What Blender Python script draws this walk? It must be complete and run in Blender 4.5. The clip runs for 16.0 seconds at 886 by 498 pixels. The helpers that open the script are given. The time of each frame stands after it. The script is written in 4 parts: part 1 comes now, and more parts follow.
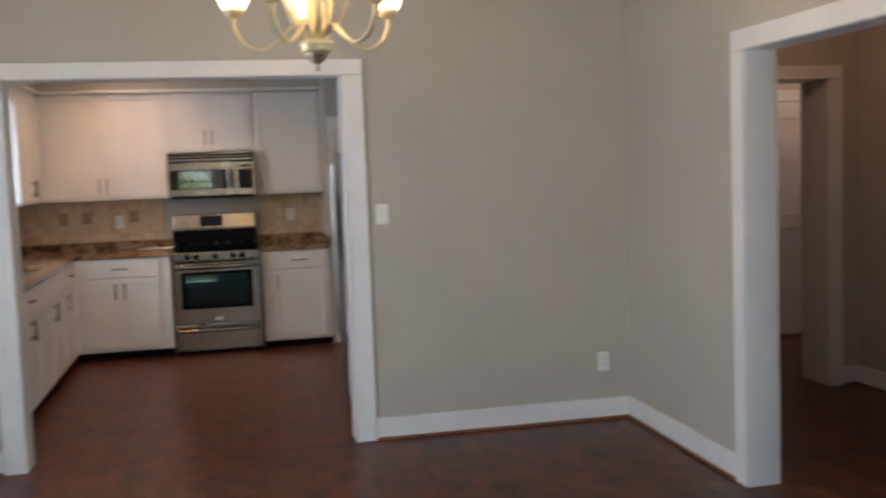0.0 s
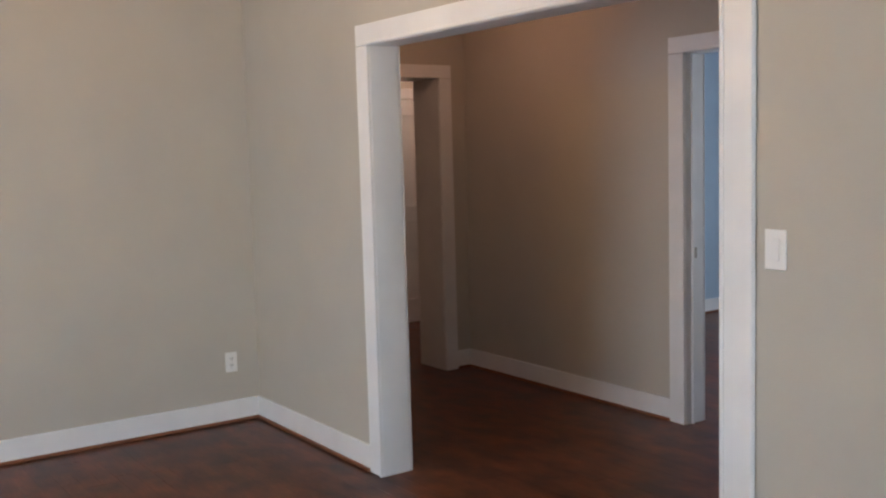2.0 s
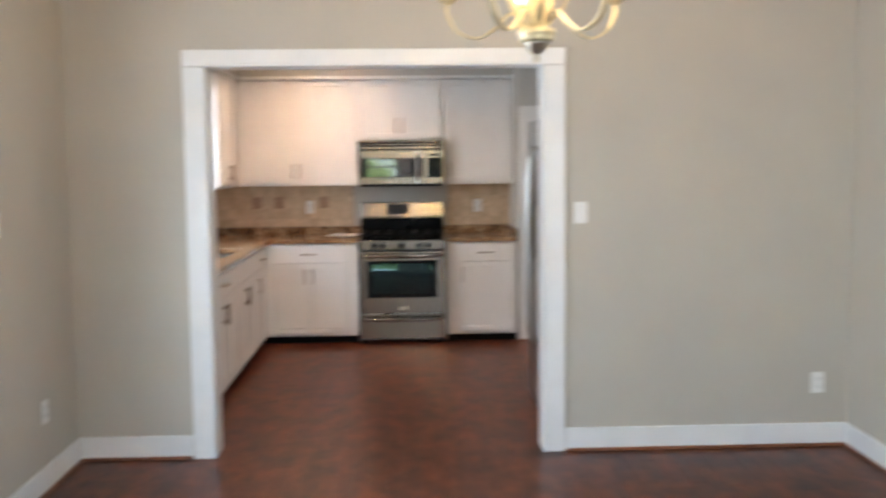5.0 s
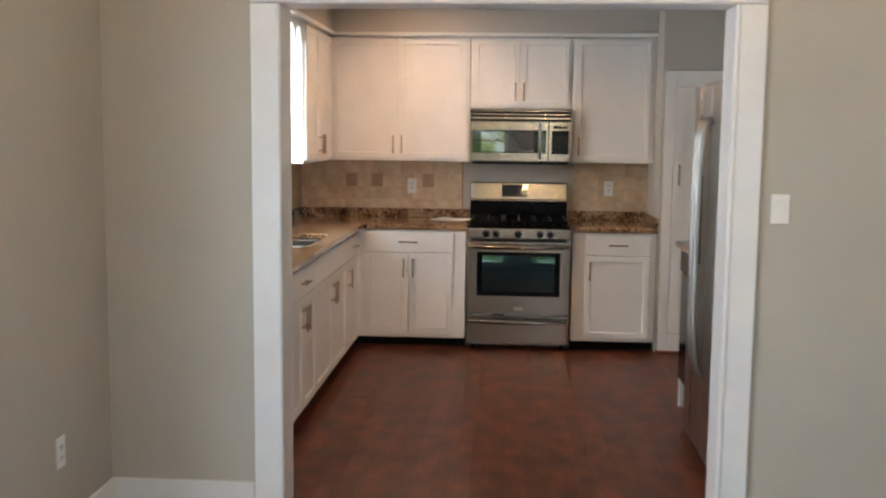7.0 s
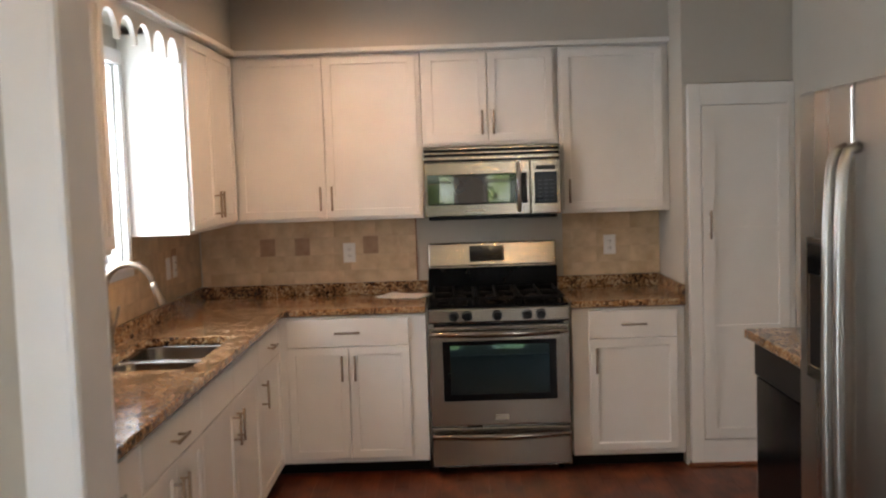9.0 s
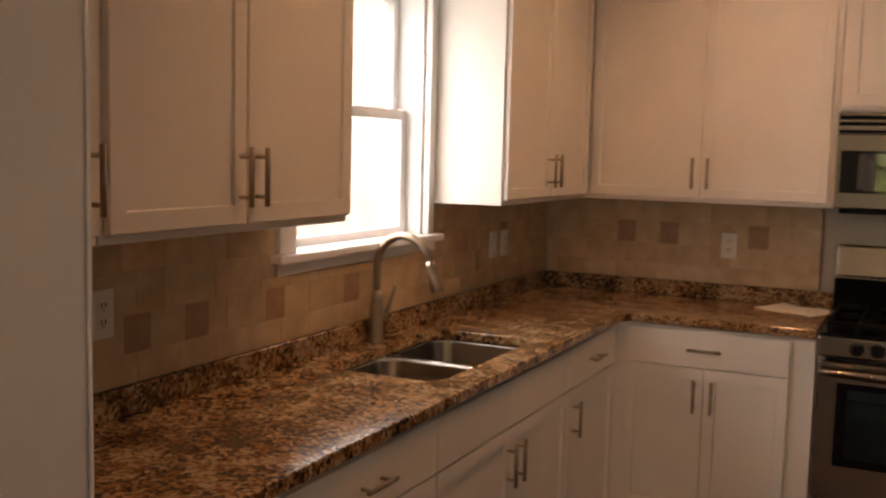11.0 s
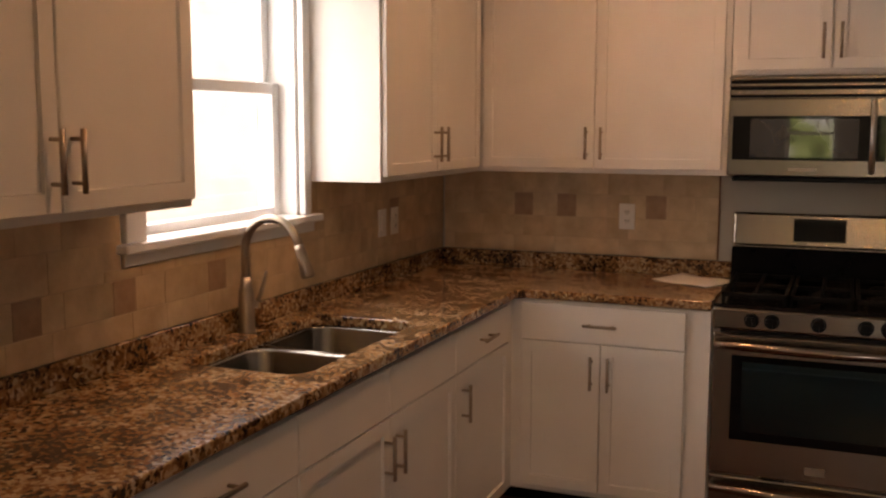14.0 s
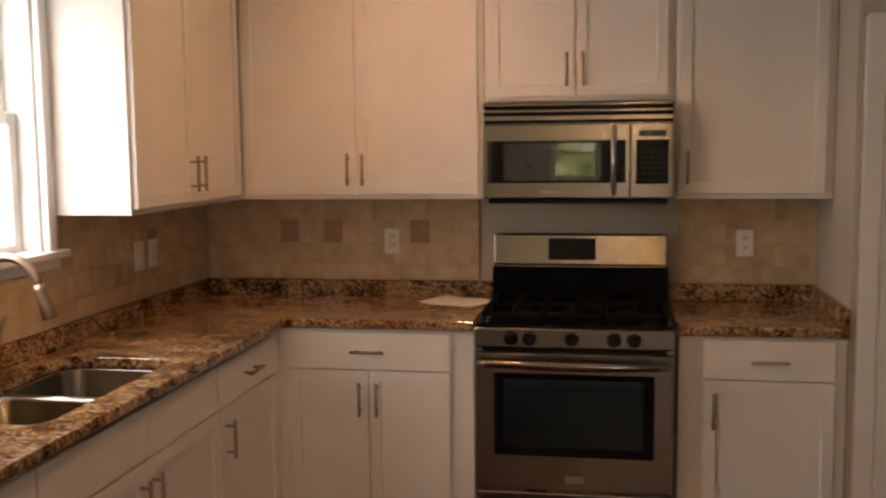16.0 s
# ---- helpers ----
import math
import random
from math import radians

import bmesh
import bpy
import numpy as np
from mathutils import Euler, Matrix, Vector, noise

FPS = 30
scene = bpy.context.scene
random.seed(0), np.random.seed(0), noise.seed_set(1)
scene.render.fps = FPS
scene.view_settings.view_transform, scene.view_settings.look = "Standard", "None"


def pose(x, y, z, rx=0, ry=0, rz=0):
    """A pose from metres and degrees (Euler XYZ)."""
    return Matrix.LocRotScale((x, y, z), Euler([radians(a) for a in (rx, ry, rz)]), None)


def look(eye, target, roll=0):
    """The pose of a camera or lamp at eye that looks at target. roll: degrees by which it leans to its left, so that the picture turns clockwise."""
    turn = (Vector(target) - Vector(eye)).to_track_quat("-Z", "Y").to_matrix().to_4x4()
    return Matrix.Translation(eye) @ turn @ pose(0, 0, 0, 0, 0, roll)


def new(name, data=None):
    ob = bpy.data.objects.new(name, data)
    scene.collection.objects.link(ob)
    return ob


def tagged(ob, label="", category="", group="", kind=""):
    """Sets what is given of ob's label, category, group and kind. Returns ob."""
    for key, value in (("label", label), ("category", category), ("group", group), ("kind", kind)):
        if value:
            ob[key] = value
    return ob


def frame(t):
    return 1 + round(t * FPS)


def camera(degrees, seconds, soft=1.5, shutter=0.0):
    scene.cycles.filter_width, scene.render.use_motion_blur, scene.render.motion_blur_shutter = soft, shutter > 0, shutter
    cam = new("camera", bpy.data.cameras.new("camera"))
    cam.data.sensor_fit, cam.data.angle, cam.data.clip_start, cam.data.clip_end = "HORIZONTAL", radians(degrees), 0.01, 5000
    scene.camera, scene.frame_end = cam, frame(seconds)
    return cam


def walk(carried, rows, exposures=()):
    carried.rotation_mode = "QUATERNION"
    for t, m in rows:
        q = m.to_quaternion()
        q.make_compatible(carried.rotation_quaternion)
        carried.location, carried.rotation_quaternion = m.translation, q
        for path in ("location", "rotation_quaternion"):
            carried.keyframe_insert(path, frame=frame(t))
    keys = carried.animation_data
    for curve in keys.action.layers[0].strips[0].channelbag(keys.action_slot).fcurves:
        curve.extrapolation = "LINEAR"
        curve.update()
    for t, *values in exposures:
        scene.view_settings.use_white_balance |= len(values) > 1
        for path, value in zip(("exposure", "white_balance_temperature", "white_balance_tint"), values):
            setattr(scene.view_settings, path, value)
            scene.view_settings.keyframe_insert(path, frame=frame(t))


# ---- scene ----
cam = camera(48.0, 16.0, soft=2.2, shutter=0.5)
PATH = [
    (0, (0.493, -9.543, 1.55), (0.914, -7.595, 1.388), -2.1),
    (0.5, (0.526, -9.446, 1.566), (1.18, -7.561, 1.424), -1.7),
    (1, (0.482, -9.406, 1.558), (1.367, -7.619, 1.406), -2.3),
    (1.5, (0.46, -9.371, 1.549), (1.519, -7.682, 1.388), -1.6),
    (2, (0.463, -9.354, 1.545), (1.591, -7.715, 1.348), -1.6),
    (2.5, (0.476, -9.353, 1.55), (1.616, -7.722, 1.357), -1.8),
    (3, (0.484, -9.375, 1.556), (1.508, -7.666, 1.366), -2.0),
    (3.5, (0.47, -9.372, 1.54), (1.291, -7.557, 1.357), -1.9),
    (4, (0.451, -9.284, 1.594), (1.003, -7.368, 1.438), -1.5),
    (4.5, (0.42, -9.287, 1.592), (0.726, -7.317, 1.435), -1.1),
    (5, (0.425, -9.243, 1.593), (0.497, -7.253, 1.414), -0.6),
    (5.2, (0.43, -9.209, 1.596), (0.368, -7.221, 1.382), -0.3),
    (7.3, (0.237, -7.579, 1.58), (0.102, -5.597, 1.35), 0.4),
    (7.5, (0.198, -7.361, 1.594), (0.078, -5.371, 1.431), -0.7),
    (8, (0.144, -6.882, 1.599), (0.097, -4.887, 1.464), -1.2),
    (8.5, (0.128, -6.406, 1.608), (0.092, -4.411, 1.473), -0.9),
    (9, (0.143, -5.93, 1.622), (0.126, -3.936, 1.47), -1.9),
    (9.5, (0.225, -5.517, 1.591), (0.085, -3.528, 1.439), -1.1),
    (10, (0.257, -5.165, 1.568), (-0.155, -3.214, 1.419), -1.0),
    (10.2, (0.302, -5.055, 1.564), (-0.236, -3.134, 1.431), -0.3),
    (12.3, (0.404, -4.485, 1.58), (-0.625, -2.797, 1.279), 1.1),
    (12.5, (0.429, -4.49, 1.572), (-0.593, -2.795, 1.285), 0.8),
    (13, (0.436, -4.481, 1.573), (-0.493, -2.732, 1.296), 0.4),
    (13.5, (0.452, -4.473, 1.576), (-0.368, -2.668, 1.313), -0.0),
    (14, (0.447, -4.463, 1.576), (-0.3, -2.624, 1.328), 0.1),
    (14.5, (0.457, -4.452, 1.585), (-0.245, -2.594, 1.349), -0.0),
    (15, (0.474, -4.436, 1.594), (-0.13, -2.542, 1.376), 0.1),
    (15.5, (0.506, -4.432, 1.595), (0.049, -2.494, 1.401), -0.5),
    (16, (0.529, -4.427, 1.595), (0.191, -2.467, 1.389), -0.6),
]
walk(cam, [(t, look(eye, target, roll)) for t, eye, target, roll in PATH],
     exposures=[(0.0, 0.58, 6120, 13), (2.0, 0.93, 6350, 16), (2.5, 0.90, 6270, 16), (3.0, 0.93, 6150, 15), (3.5, 1.50, 6200, 15), (4.5, 1.26, 6120, 13), (5.0, 1.38, 6030, 10), (7.5, 0.97, 6420, 10), (8.5, 1.12, 6520, 11), (9.0, 0.78, 6850, 13), (9.5, 0.53, 7150, 13), (10.0, 0.03, 8300, 20), (12.5, -0.14, 9900, 31), (14.5, -0.15, 9300, 28), (15.5, -0.10, 9200, 27), (16.0, 0.17, 8950, 24)])

# ---- plan, in metres ----
KW, KE, KN = -1.37, 1.97, 0.0          # kitchen: west, east and north wall faces
KS, DN = -3.785, -3.94                  # the wall between kitchen and dining room: its two faces
DW, DE, DS = -1.35, 2.837, -12.6        # dining and living room: west, east, south faces
CEIL = 2.69
OX0, OX1, OZ = -0.615, 1.153, 2.085    # opening into the kitchen
HY0, HY1, HZ = -7.39, -5.372, 2.033     # opening into the hall
HW, HE, HN, HS = 2.965, 4.60, -3.66, -9.4   # hall faces
BY0, BY1, BZ = -6.55, -5.68, 2.025      # bedroom door in the hall's east wall
RX0, RX1, RZ = 3.50, 4.37, 2.036       # doorway in the hall's north wall
WY0, WY1, WZ0, WZ1 = -2.225, -1.36, 1.242, 2.16  # kitchen window
FY0, FY1, FZ = -6.84, -5.20, 2.10      # glazed doors in the dining room's west wall
CT = 0.915                             # worktop height

# ---- light ----
world = bpy.data.worlds.new("world")
scene.world = world
world.use_nodes = True
wn = world.node_tree
sky = wn.nodes.new("ShaderNodeTexSky")
sky.sky_type, sky.sun_disc = 'NISHITA', False
sky.sun_elevation, sky.sun_rotation = radians(30), radians(66)
wn.nodes["Background"].inputs[1].default_value = 0.15
wn.links.new(sky.outputs[0], wn.nodes["Background"].inputs[0])

sun_data = bpy.data.lights.new("sun", 'SUN')
sun_data.energy, sun_data.angle, sun_data.color = 5.0, radians(0.5), (1.0, 0.97, 0.93)
sun = new("sun", sun_data)
sun.matrix_basis = look((20, 9, 12.7), (0, 0, 0))


def area(name, eye, target, w, h, watts, colour):
    d = bpy.data.lights.new(name, 'AREA')
    d.shape, d.size, d.size_y, d.energy, d.color = 'RECTANGLE', w, h, watts * 0.5, colour
    o = new(name, d)
    o.matrix_basis = look(eye, target)
    return o


def point(name, at, watts, colour, radius):
    d = bpy.data.lights.new(name, 'POINT')
    d.energy, d.color, d.shadow_soft_size = watts * 0.5, colour, radius
    o = new(name, d)
    o.matrix_basis = pose(*at)
    return o


DAY = (0.76, 0.88, 1.0)
area("window_light_kitchen", (KW - 0.16, -1.79, 1.66), (0, -1.79, 1.6), 0.84, 0.80, 32, DAY)
area("window_sky_kitchen", (KW - 0.95, -1.77, 2.95), (KW + 0.7, -1.77, 1.15), 1.3, 1.0, 95, DAY)
area("window_light_doors", (DW - 0.16, -6.02, 1.15), (0, -6.02, 1.1), 1.5, 1.8, 92, DAY)
area("window_light_living", (DW - 0.16, -10.8, 1.45), (1, -10.6, 1.35), 2.0, 1.3, 16, DAY)
area("window_light_south", (2.4, DS - 0.15, 1.45), (0.6, -4, 1.2), 0.66, 1.3, 105, DAY)
area("window_light_bedroom", (7.9, -6.2, 1.5), (5, -5.6, 1.3), 1.2, 1.4, 80, (0.75, 0.88, 1.0))
area("back_room_light", (5.3, -2.5, 2.62), (5.3, -2.45, 0), 0.5, 0.5, 9, (1.0, 0.62, 0.42))
WARM = (1.0, 0.585, 0.325)


def spot(name, at, watts, colour, degrees):
    d = bpy.data.lights.new(name, 'SPOT')
    d.energy, d.color, d.shadow_soft_size, d.spot_size, d.spot_blend = watts * 0.5, colour, 0.05, radians(degrees), 0.9
    o = new(name, d)
    o.matrix_basis = pose(*at)
    return o


CANS = [(-0.3, -1.0), (-0.27, -2.48)]
for cx, cy in CANS:
    spot("kitchen_downlight", (cx, cy, CEIL - 0.02), 56, WARM, 165)
# added warm fill to brighten the hall; its source is unseen, no fixture
point("hall_warm_fill", (3.75, -4.6, 2.45), 7, (1.0, 0.55, 0.34), 0.08)

# ---- materials ----
M = {}


def material(name, base, rough=0.5, metal=0.0, scale=8.0, vary=0.06, bump=0.0, bump_scale=60.0, coat=0.0, tint=None, stretch=(1, 1, 1), per=None, spec=0.5, span=(0.3, 0.7), detail=6, reach=(0.84, 1.14)):
    """Base colour with cloudy variation, roughness variation and fine relief, all in object-space metres."""
    m = bpy.data.materials.new(name)
    m.use_nodes = True
    nt = m.node_tree
    b = nt.nodes["Principled BSDF"]
    b.inputs["Metallic"].default_value = metal
    b.inputs["Coat Weight"].default_value = coat
    b.inputs["Specular IOR Level"].default_value = spec
    tc = nt.nodes.new("ShaderNodeTexCoord")
    mp = nt.nodes.new("ShaderNodeMapping")
    mp.inputs["Scale"].default_value = stretch
    if per == "object":
        shift = nt.nodes.new("ShaderNodeVectorMath")
        shift.operation = 'MULTIPLY_ADD'
        shift.inputs[1].default_value = (37.0, 53.0, 29.0)
        nt.links.new(nt.nodes.new("ShaderNodeObjectInfo").outputs["Random"], shift.inputs[0])
        nt.links.new(tc.outputs["Object"], shift.inputs[2])
        nt.links.new(shift.outputs[0], mp.inputs[0])
    else:
        nt.links.new(tc.outputs["Object"], mp.inputs[0])
    n1 = nt.nodes.new("ShaderNodeTexNoise")
    n1.inputs["Scale"].default_value, n1.inputs["Detail"].default_value = scale, detail
    nt.links.new(mp.outputs[0], n1.inputs["Vector"])
    mix = nt.nodes.new("ShaderNodeMix")
    mix.data_type = 'RGBA'
    dark = tint or tuple(c * (1 - vary * 2.2) for c in base)
    light = tuple(min(1, c * (1 + vary)) for c in base)
    mix.inputs[6].default_value, mix.inputs[7].default_value = (*dark, 1), (*light, 1)
    ramp = nt.nodes.new("ShaderNodeMapRange")
    ramp.inputs[1].default_value, ramp.inputs[2].default_value = span
    nt.links.new(n1.outputs[0], ramp.inputs[0])
    nt.links.new(ramp.outputs[0], mix.inputs[0])
    colour = mix.outputs[2]
    if per:
        hsv = nt.nodes.new("ShaderNodeHueSaturation")
        if per == "object":
            src = nt.nodes.new("ShaderNodeObjectInfo").outputs["Random"]
        else:
            src = nt.nodes.new("ShaderNodeNewGeometry").outputs["Random Per Island"]
        mr = nt.nodes.new("ShaderNodeMapRange")
        mr.inputs[3].default_value, mr.inputs[4].default_value = reach
        nt.links.new(src, mr.inputs[0])
        nt.links.new(mr.outputs[0], hsv.inputs["Value"])
        nt.links.new(colour, hsv.inputs["Color"])
        colour = hsv.outputs[0]
    nt.links.new(colour, b.inputs["Base Color"])
    rr = nt.nodes.new("ShaderNodeMapRange")
    rr.inputs[3].default_value, rr.inputs[4].default_value = max(0.02, rough * 0.85), min(1, rough * 1.15)
    nt.links.new(n1.outputs[0], rr.inputs[0])
    nt.links.new(rr.outputs[0], b.inputs["Roughness"])
    if bump:
        n2 = nt.nodes.new("ShaderNodeTexNoise")
        n2.inputs["Scale"].default_value, n2.inputs["Detail"].default_value = bump_scale, 4
        nt.links.new(mp.outputs[0], n2.inputs["Vector"])
        bp = nt.nodes.new("ShaderNodeBump")
        bp.inputs["Strength"].default_value, bp.inputs["Distance"].default_value = bump, 0.004
        nt.links.new(n2.outputs[0], bp.inputs["Height"])
        nt.links.new(bp.outputs[0], b.inputs["Normal"])
    if coat == 1.0:
        b.inputs["Coat IOR"].default_value, b.inputs["Coat Roughness"].default_value = 1.75, 0.02
    M[name] = m
    return m


material("wall_paint", (0.50, 0.465, 0.40), 0.75, scale=2.5, vary=0.02, bump=0.15, bump_scale=180)
material("bedroom_paint", (0.36, 0.46, 0.56), 0.75, scale=2.5, vary=0.02, bump=0.15, bump_scale=180)
material("ceiling_paint", (0.80, 0.79, 0.76), 0.85, scale=3, vary=0.02, bump=0.2, bump_scale=120)
material("trim_paint", (0.80, 0.80, 0.79), 0.38, scale=5, vary=0.025, bump=0.05, bump_scale=40)
material("cabinet_paint", (0.80, 0.778, 0.73), 0.36, scale=4, vary=0.02, bump=0.04, bump_scale=50)
material("shoe_wood", (0.23, 0.085, 0.035), 0.45, scale=20, vary=0.15, stretch=(1, 1, 6))
material("steel", (0.315, 0.275, 0.23), 0.24, metal=1.0, scale=3, vary=0.05, bump=0.05, bump_scale=250, stretch=(0.05, 1, 1))
material("steel_upright", (0.44, 0.425, 0.395), 0.28, metal=1.0, scale=3, vary=0.06, bump=0.04, bump_scale=250, stretch=(1, 1, 0.05))
material("sink_steel", (0.28, 0.265, 0.245), 0.25, metal=1.0, scale=6, vary=0.08, bump=0.04, bump_scale=200)
material("polished_steel", (0.30, 0.25, 0.21), 0.13, metal=1.0, scale=12, vary=0.05)
material("nickel", (0.40, 0.33, 0.26), 0.36, metal=1.0, scale=30, vary=0.05)
material("black_enamel", (0.005, 0.005, 0.0055), 0.14, scale=10, vary=0.1, spec=0.16)
material("cast_iron", (0.004, 0.004, 0.004), 0.55, spec=0.12, scale=60, vary=0.15, bump=0.3, bump_scale=150)
material("black_plastic", (0.006, 0.006, 0.0065), 0.32, spec=0.14, scale=20, vary=0.1)
material("dark_glass", (0.006, 0.006, 0.0065), 0.04, scale=4, vary=0.05, spec=0.6)
material("oven_glass", (0.003, 0.009, 0.012), 0.04, scale=4, vary=0.05, spec=1.0)
M["oven_glass"].node_tree.nodes["Principled BSDF"].inputs["Specular Tint"].default_value = (0.60, 0.88, 1.0, 1)
material("grey_mesh", (0.050, 0.052, 0.055), 0.03, scale=4, vary=0.05, coat=1.0, spec=0.8)
material("toe_dark", (0.008, 0.006, 0.0055), 0.7, spec=0.08, scale=12, vary=0.1)
material("plate_plastic", (0.82, 0.81, 0.78), 0.35, scale=20, vary=0.01)
material("paper", (0.83, 0.81, 0.77), 0.8, scale=20, vary=0.02)
material("chandelier_metal", (0.80, 0.67, 0.40), 0.34, metal=0.35, scale=25, vary=0.08)
material("finial_metal", (0.60, 0.54, 0.42), 0.35, metal=0.9, scale=25, vary=0.08)
material("tile_grout", (0.55, 0.42, 0.285), 0.9, scale=40, vary=0.05, bump=0.3)
material("travertine", (0.63, 0.485, 0.32), 0.42, scale=11, vary=0.08, bump=0.25, bump_scale=60, per="object", tint=(0.47, 0.335, 0.20), reach=(0.94, 1.05))
material("travertine_dark", (0.27, 0.165, 0.10), 0.45, scale=22, vary=0.2, bump=0.3, bump_scale=70, tint=(0.42, 0.28, 0.18))
material("siding", (0.92, 0.91, 0.89), 0.7, scale=2, vary=0.05)
material("roofing", (0.10, 0.09, 0.085), 0.9, scale=8, vary=0.2)
material("grass", (0.07, 0.11, 0.03), 0.9, scale=3, vary=0.3, bump=0.5, bump_scale=30)
material("bark", (0.12, 0.085, 0.06), 0.9, scale=12, vary=0.25, bump=0.6)
material("leaf", (0.10, 0.17, 0.045), 0.6, scale=5, vary=0.3, per="island")
material("hinge_metal", (0.45, 0.42, 0.36), 0.35, metal=1.0, scale=30, vary=0.05)


def granite():
    m = bpy.data.materials.new("granite")
    m.use_nodes = True
    nt = m.node_tree
    b = nt.nodes["Principled BSDF"]
    b.inputs["Roughness"].default_value = 0.13
    tc = nt.nodes.new("ShaderNodeTexCoord")
    v = nt.nodes.new("ShaderNodeTexVoronoi")
    v.inputs["Scale"].default_value = 100
    v.inputs["Randomness"].default_value = 1.0
    warp = nt.nodes.new("ShaderNodeTexNoise")
    warp.inputs["Scale"].default_value, warp.inputs["Detail"].default_value = 26, 4
    vm = nt.nodes.new("ShaderNodeMixRGB")
    vm.blend_type, vm.inputs[0].default_value = 'ADD', 0.022
    nt.links.new(tc.outputs["Object"], warp.inputs["Vector"])
    nt.links.new(tc.outputs["Object"], vm.inputs[1])
    nt.links.new(warp.outputs["Color"], vm.inputs[2])
    nt.links.new(vm.outputs[0], v.inputs["Vector"])
    sep = nt.nodes.new("ShaderNodeSeparateColor")
    nt.links.new(v.outputs["Color"], sep.inputs[0])
    big = nt.nodes.new("ShaderNodeTexNoise")
    big.inputs["Scale"].default_value, big.inputs["Detail"].default_value = 9, 5
    nt.links.new(tc.outputs["Object"], big.inputs["Vector"])
    add = nt.nodes.new("ShaderNodeMath")
    add.operation = 'MULTIPLY_ADD'
    add.inputs[1].default_value = 0.55
    sub = nt.nodes.new("ShaderNodeMath")
    sub.operation = 'MULTIPLY_ADD'
    sub.inputs[1].default_value, sub.inputs[2].default_value = 1.25, -0.40
    nt.links.new(big.outputs[0], sub.inputs[0])
    nt.links.new(sep.outputs[0], add.inputs[0])
    nt.links.new(sub.outputs[0], add.inputs[2])
    r = nt.nodes.new("ShaderNodeValToRGB")
    r.color_ramp.interpolation = 'LINEAR'
    stops = [(0.0, (0.014, 0.009, 0.007)), (0.22, (0.032, 0.017, 0.011)), (0.34, (0.12, 0.056, 0.025)), (0.48, (0.25, 0.130, 0.055)), (0.62, (0.36, 0.220, 0.108)), (0.78, (0.50, 0.39, 0.26)), (1.0, (0.24, 0.125, 0.055))]
    els = r.color_ramp.elements
    els[0].position, els[0].color = stops[0][0], (*stops[0][1], 1)
    els[1].position, els[1].color = stops[-1][0], (*stops[-1][1], 1)
    for p, c in stops[1:-1]:
        e = els.new(p)
        e.color = (*c, 1)
    nt.links.new(add.outputs[0], r.inputs[0])
    nt.links.new(r.outputs[0], b.inputs["Base Color"])
    b.inputs["Coat Weight"].default_value = 0.12
    b.inputs["Specular IOR Level"].default_value = 0.4
    b.inputs["Coat Roughness"].default_value = 0.10
    M["granite"] = m


granite()


def floor_wood(name, per):
    """Stained hardwood: blotchy stain that runs on from board to board, fine grain, a worn satin finish."""
    m = material(name, (0.150, 0.0455, 0.0200), 0.32, scale=7.5, vary=0.10, stretch=(1.1, 0.65, 1), per=per, coat=0.0, tint=(0.032, 0.0095, 0.0060), spec=0.22, span=(0.30, 0.70), detail=4)
    nt = m.node_tree
    b = nt.nodes["Principled BSDF"]
    b.inputs["Coat Roughness"].default_value = 0.14
    geo = nt.nodes.new("ShaderNodeNewGeometry")
    mp = [n for n in nt.nodes if n.type == 'MAPPING'][0]
    nt.links.new(geo.outputs["Position"], mp.inputs[0])
    hsv = [n for n in nt.nodes if n.type == 'HUE_SAT'][0]
    rng_node = hsv.inputs["Value"].links[0].from_node
    rng_node.inputs[3].default_value, rng_node.inputs[4].default_value = 0.88, 1.12
    grain = nt.nodes.new("ShaderNodeTexNoise")
    grain.inputs["Scale"].default_value, grain.inputs["Detail"].default_value = 1.0, 4
    gm = nt.nodes.new("ShaderNodeMapping")
    gm.inputs["Scale"].default_value = (160, 9, 160)
    nt.links.new(geo.outputs["Position"], gm.inputs[0])
    nt.links.new(gm.outputs[0], grain.inputs["Vector"])
    gr = nt.nodes.new("ShaderNodeMapRange")
    gr.inputs[1].default_value, gr.inputs[2].default_value = 0.3, 0.7
    gr.inputs[3].default_value, gr.inputs[4].default_value = 0.75, 1.18
    nt.links.new(grain.outputs[0], gr.inputs[0])
    mul = nt.nodes.new("ShaderNodeMix")
    mul.data_type, mul.blend_type = 'RGBA', 'MULTIPLY'
    mul.inputs[0].default_value = 1.0
    nt.links.new(hsv.outputs[0], mul.inputs[6])
    nt.links.new(gr.outputs[0], mul.inputs[7])
    nt.links.new(mul.outputs[2], b.inputs["Base Color"])
    return m


floor_wood("floor_board", "object")
floor_wood("floor_boards_far", "island")


def glass(name):
    m = bpy.data.materials.new(name)
    m.use_nodes = True
    nt = m.node_tree
    nt.nodes.remove(nt.nodes["Principled BSDF"])
    t = nt.nodes.new("ShaderNodeBsdfTransparent")
    g = nt.nodes.new("ShaderNodeBsdfGlossy")
    g.inputs["Roughness"].default_value = 0.02
    mx = nt.nodes.new("ShaderNodeMixShader")
    mx.inputs[0].default_value = 0.06
    nt.links.new(t.outputs[0], mx.inputs[1])
    nt.links.new(g.outputs[0], mx.inputs[2])
    nt.links.new(mx.outputs[0], nt.nodes["Material Output"].inputs[0])
    M[name] = m


glass("pane_glass")


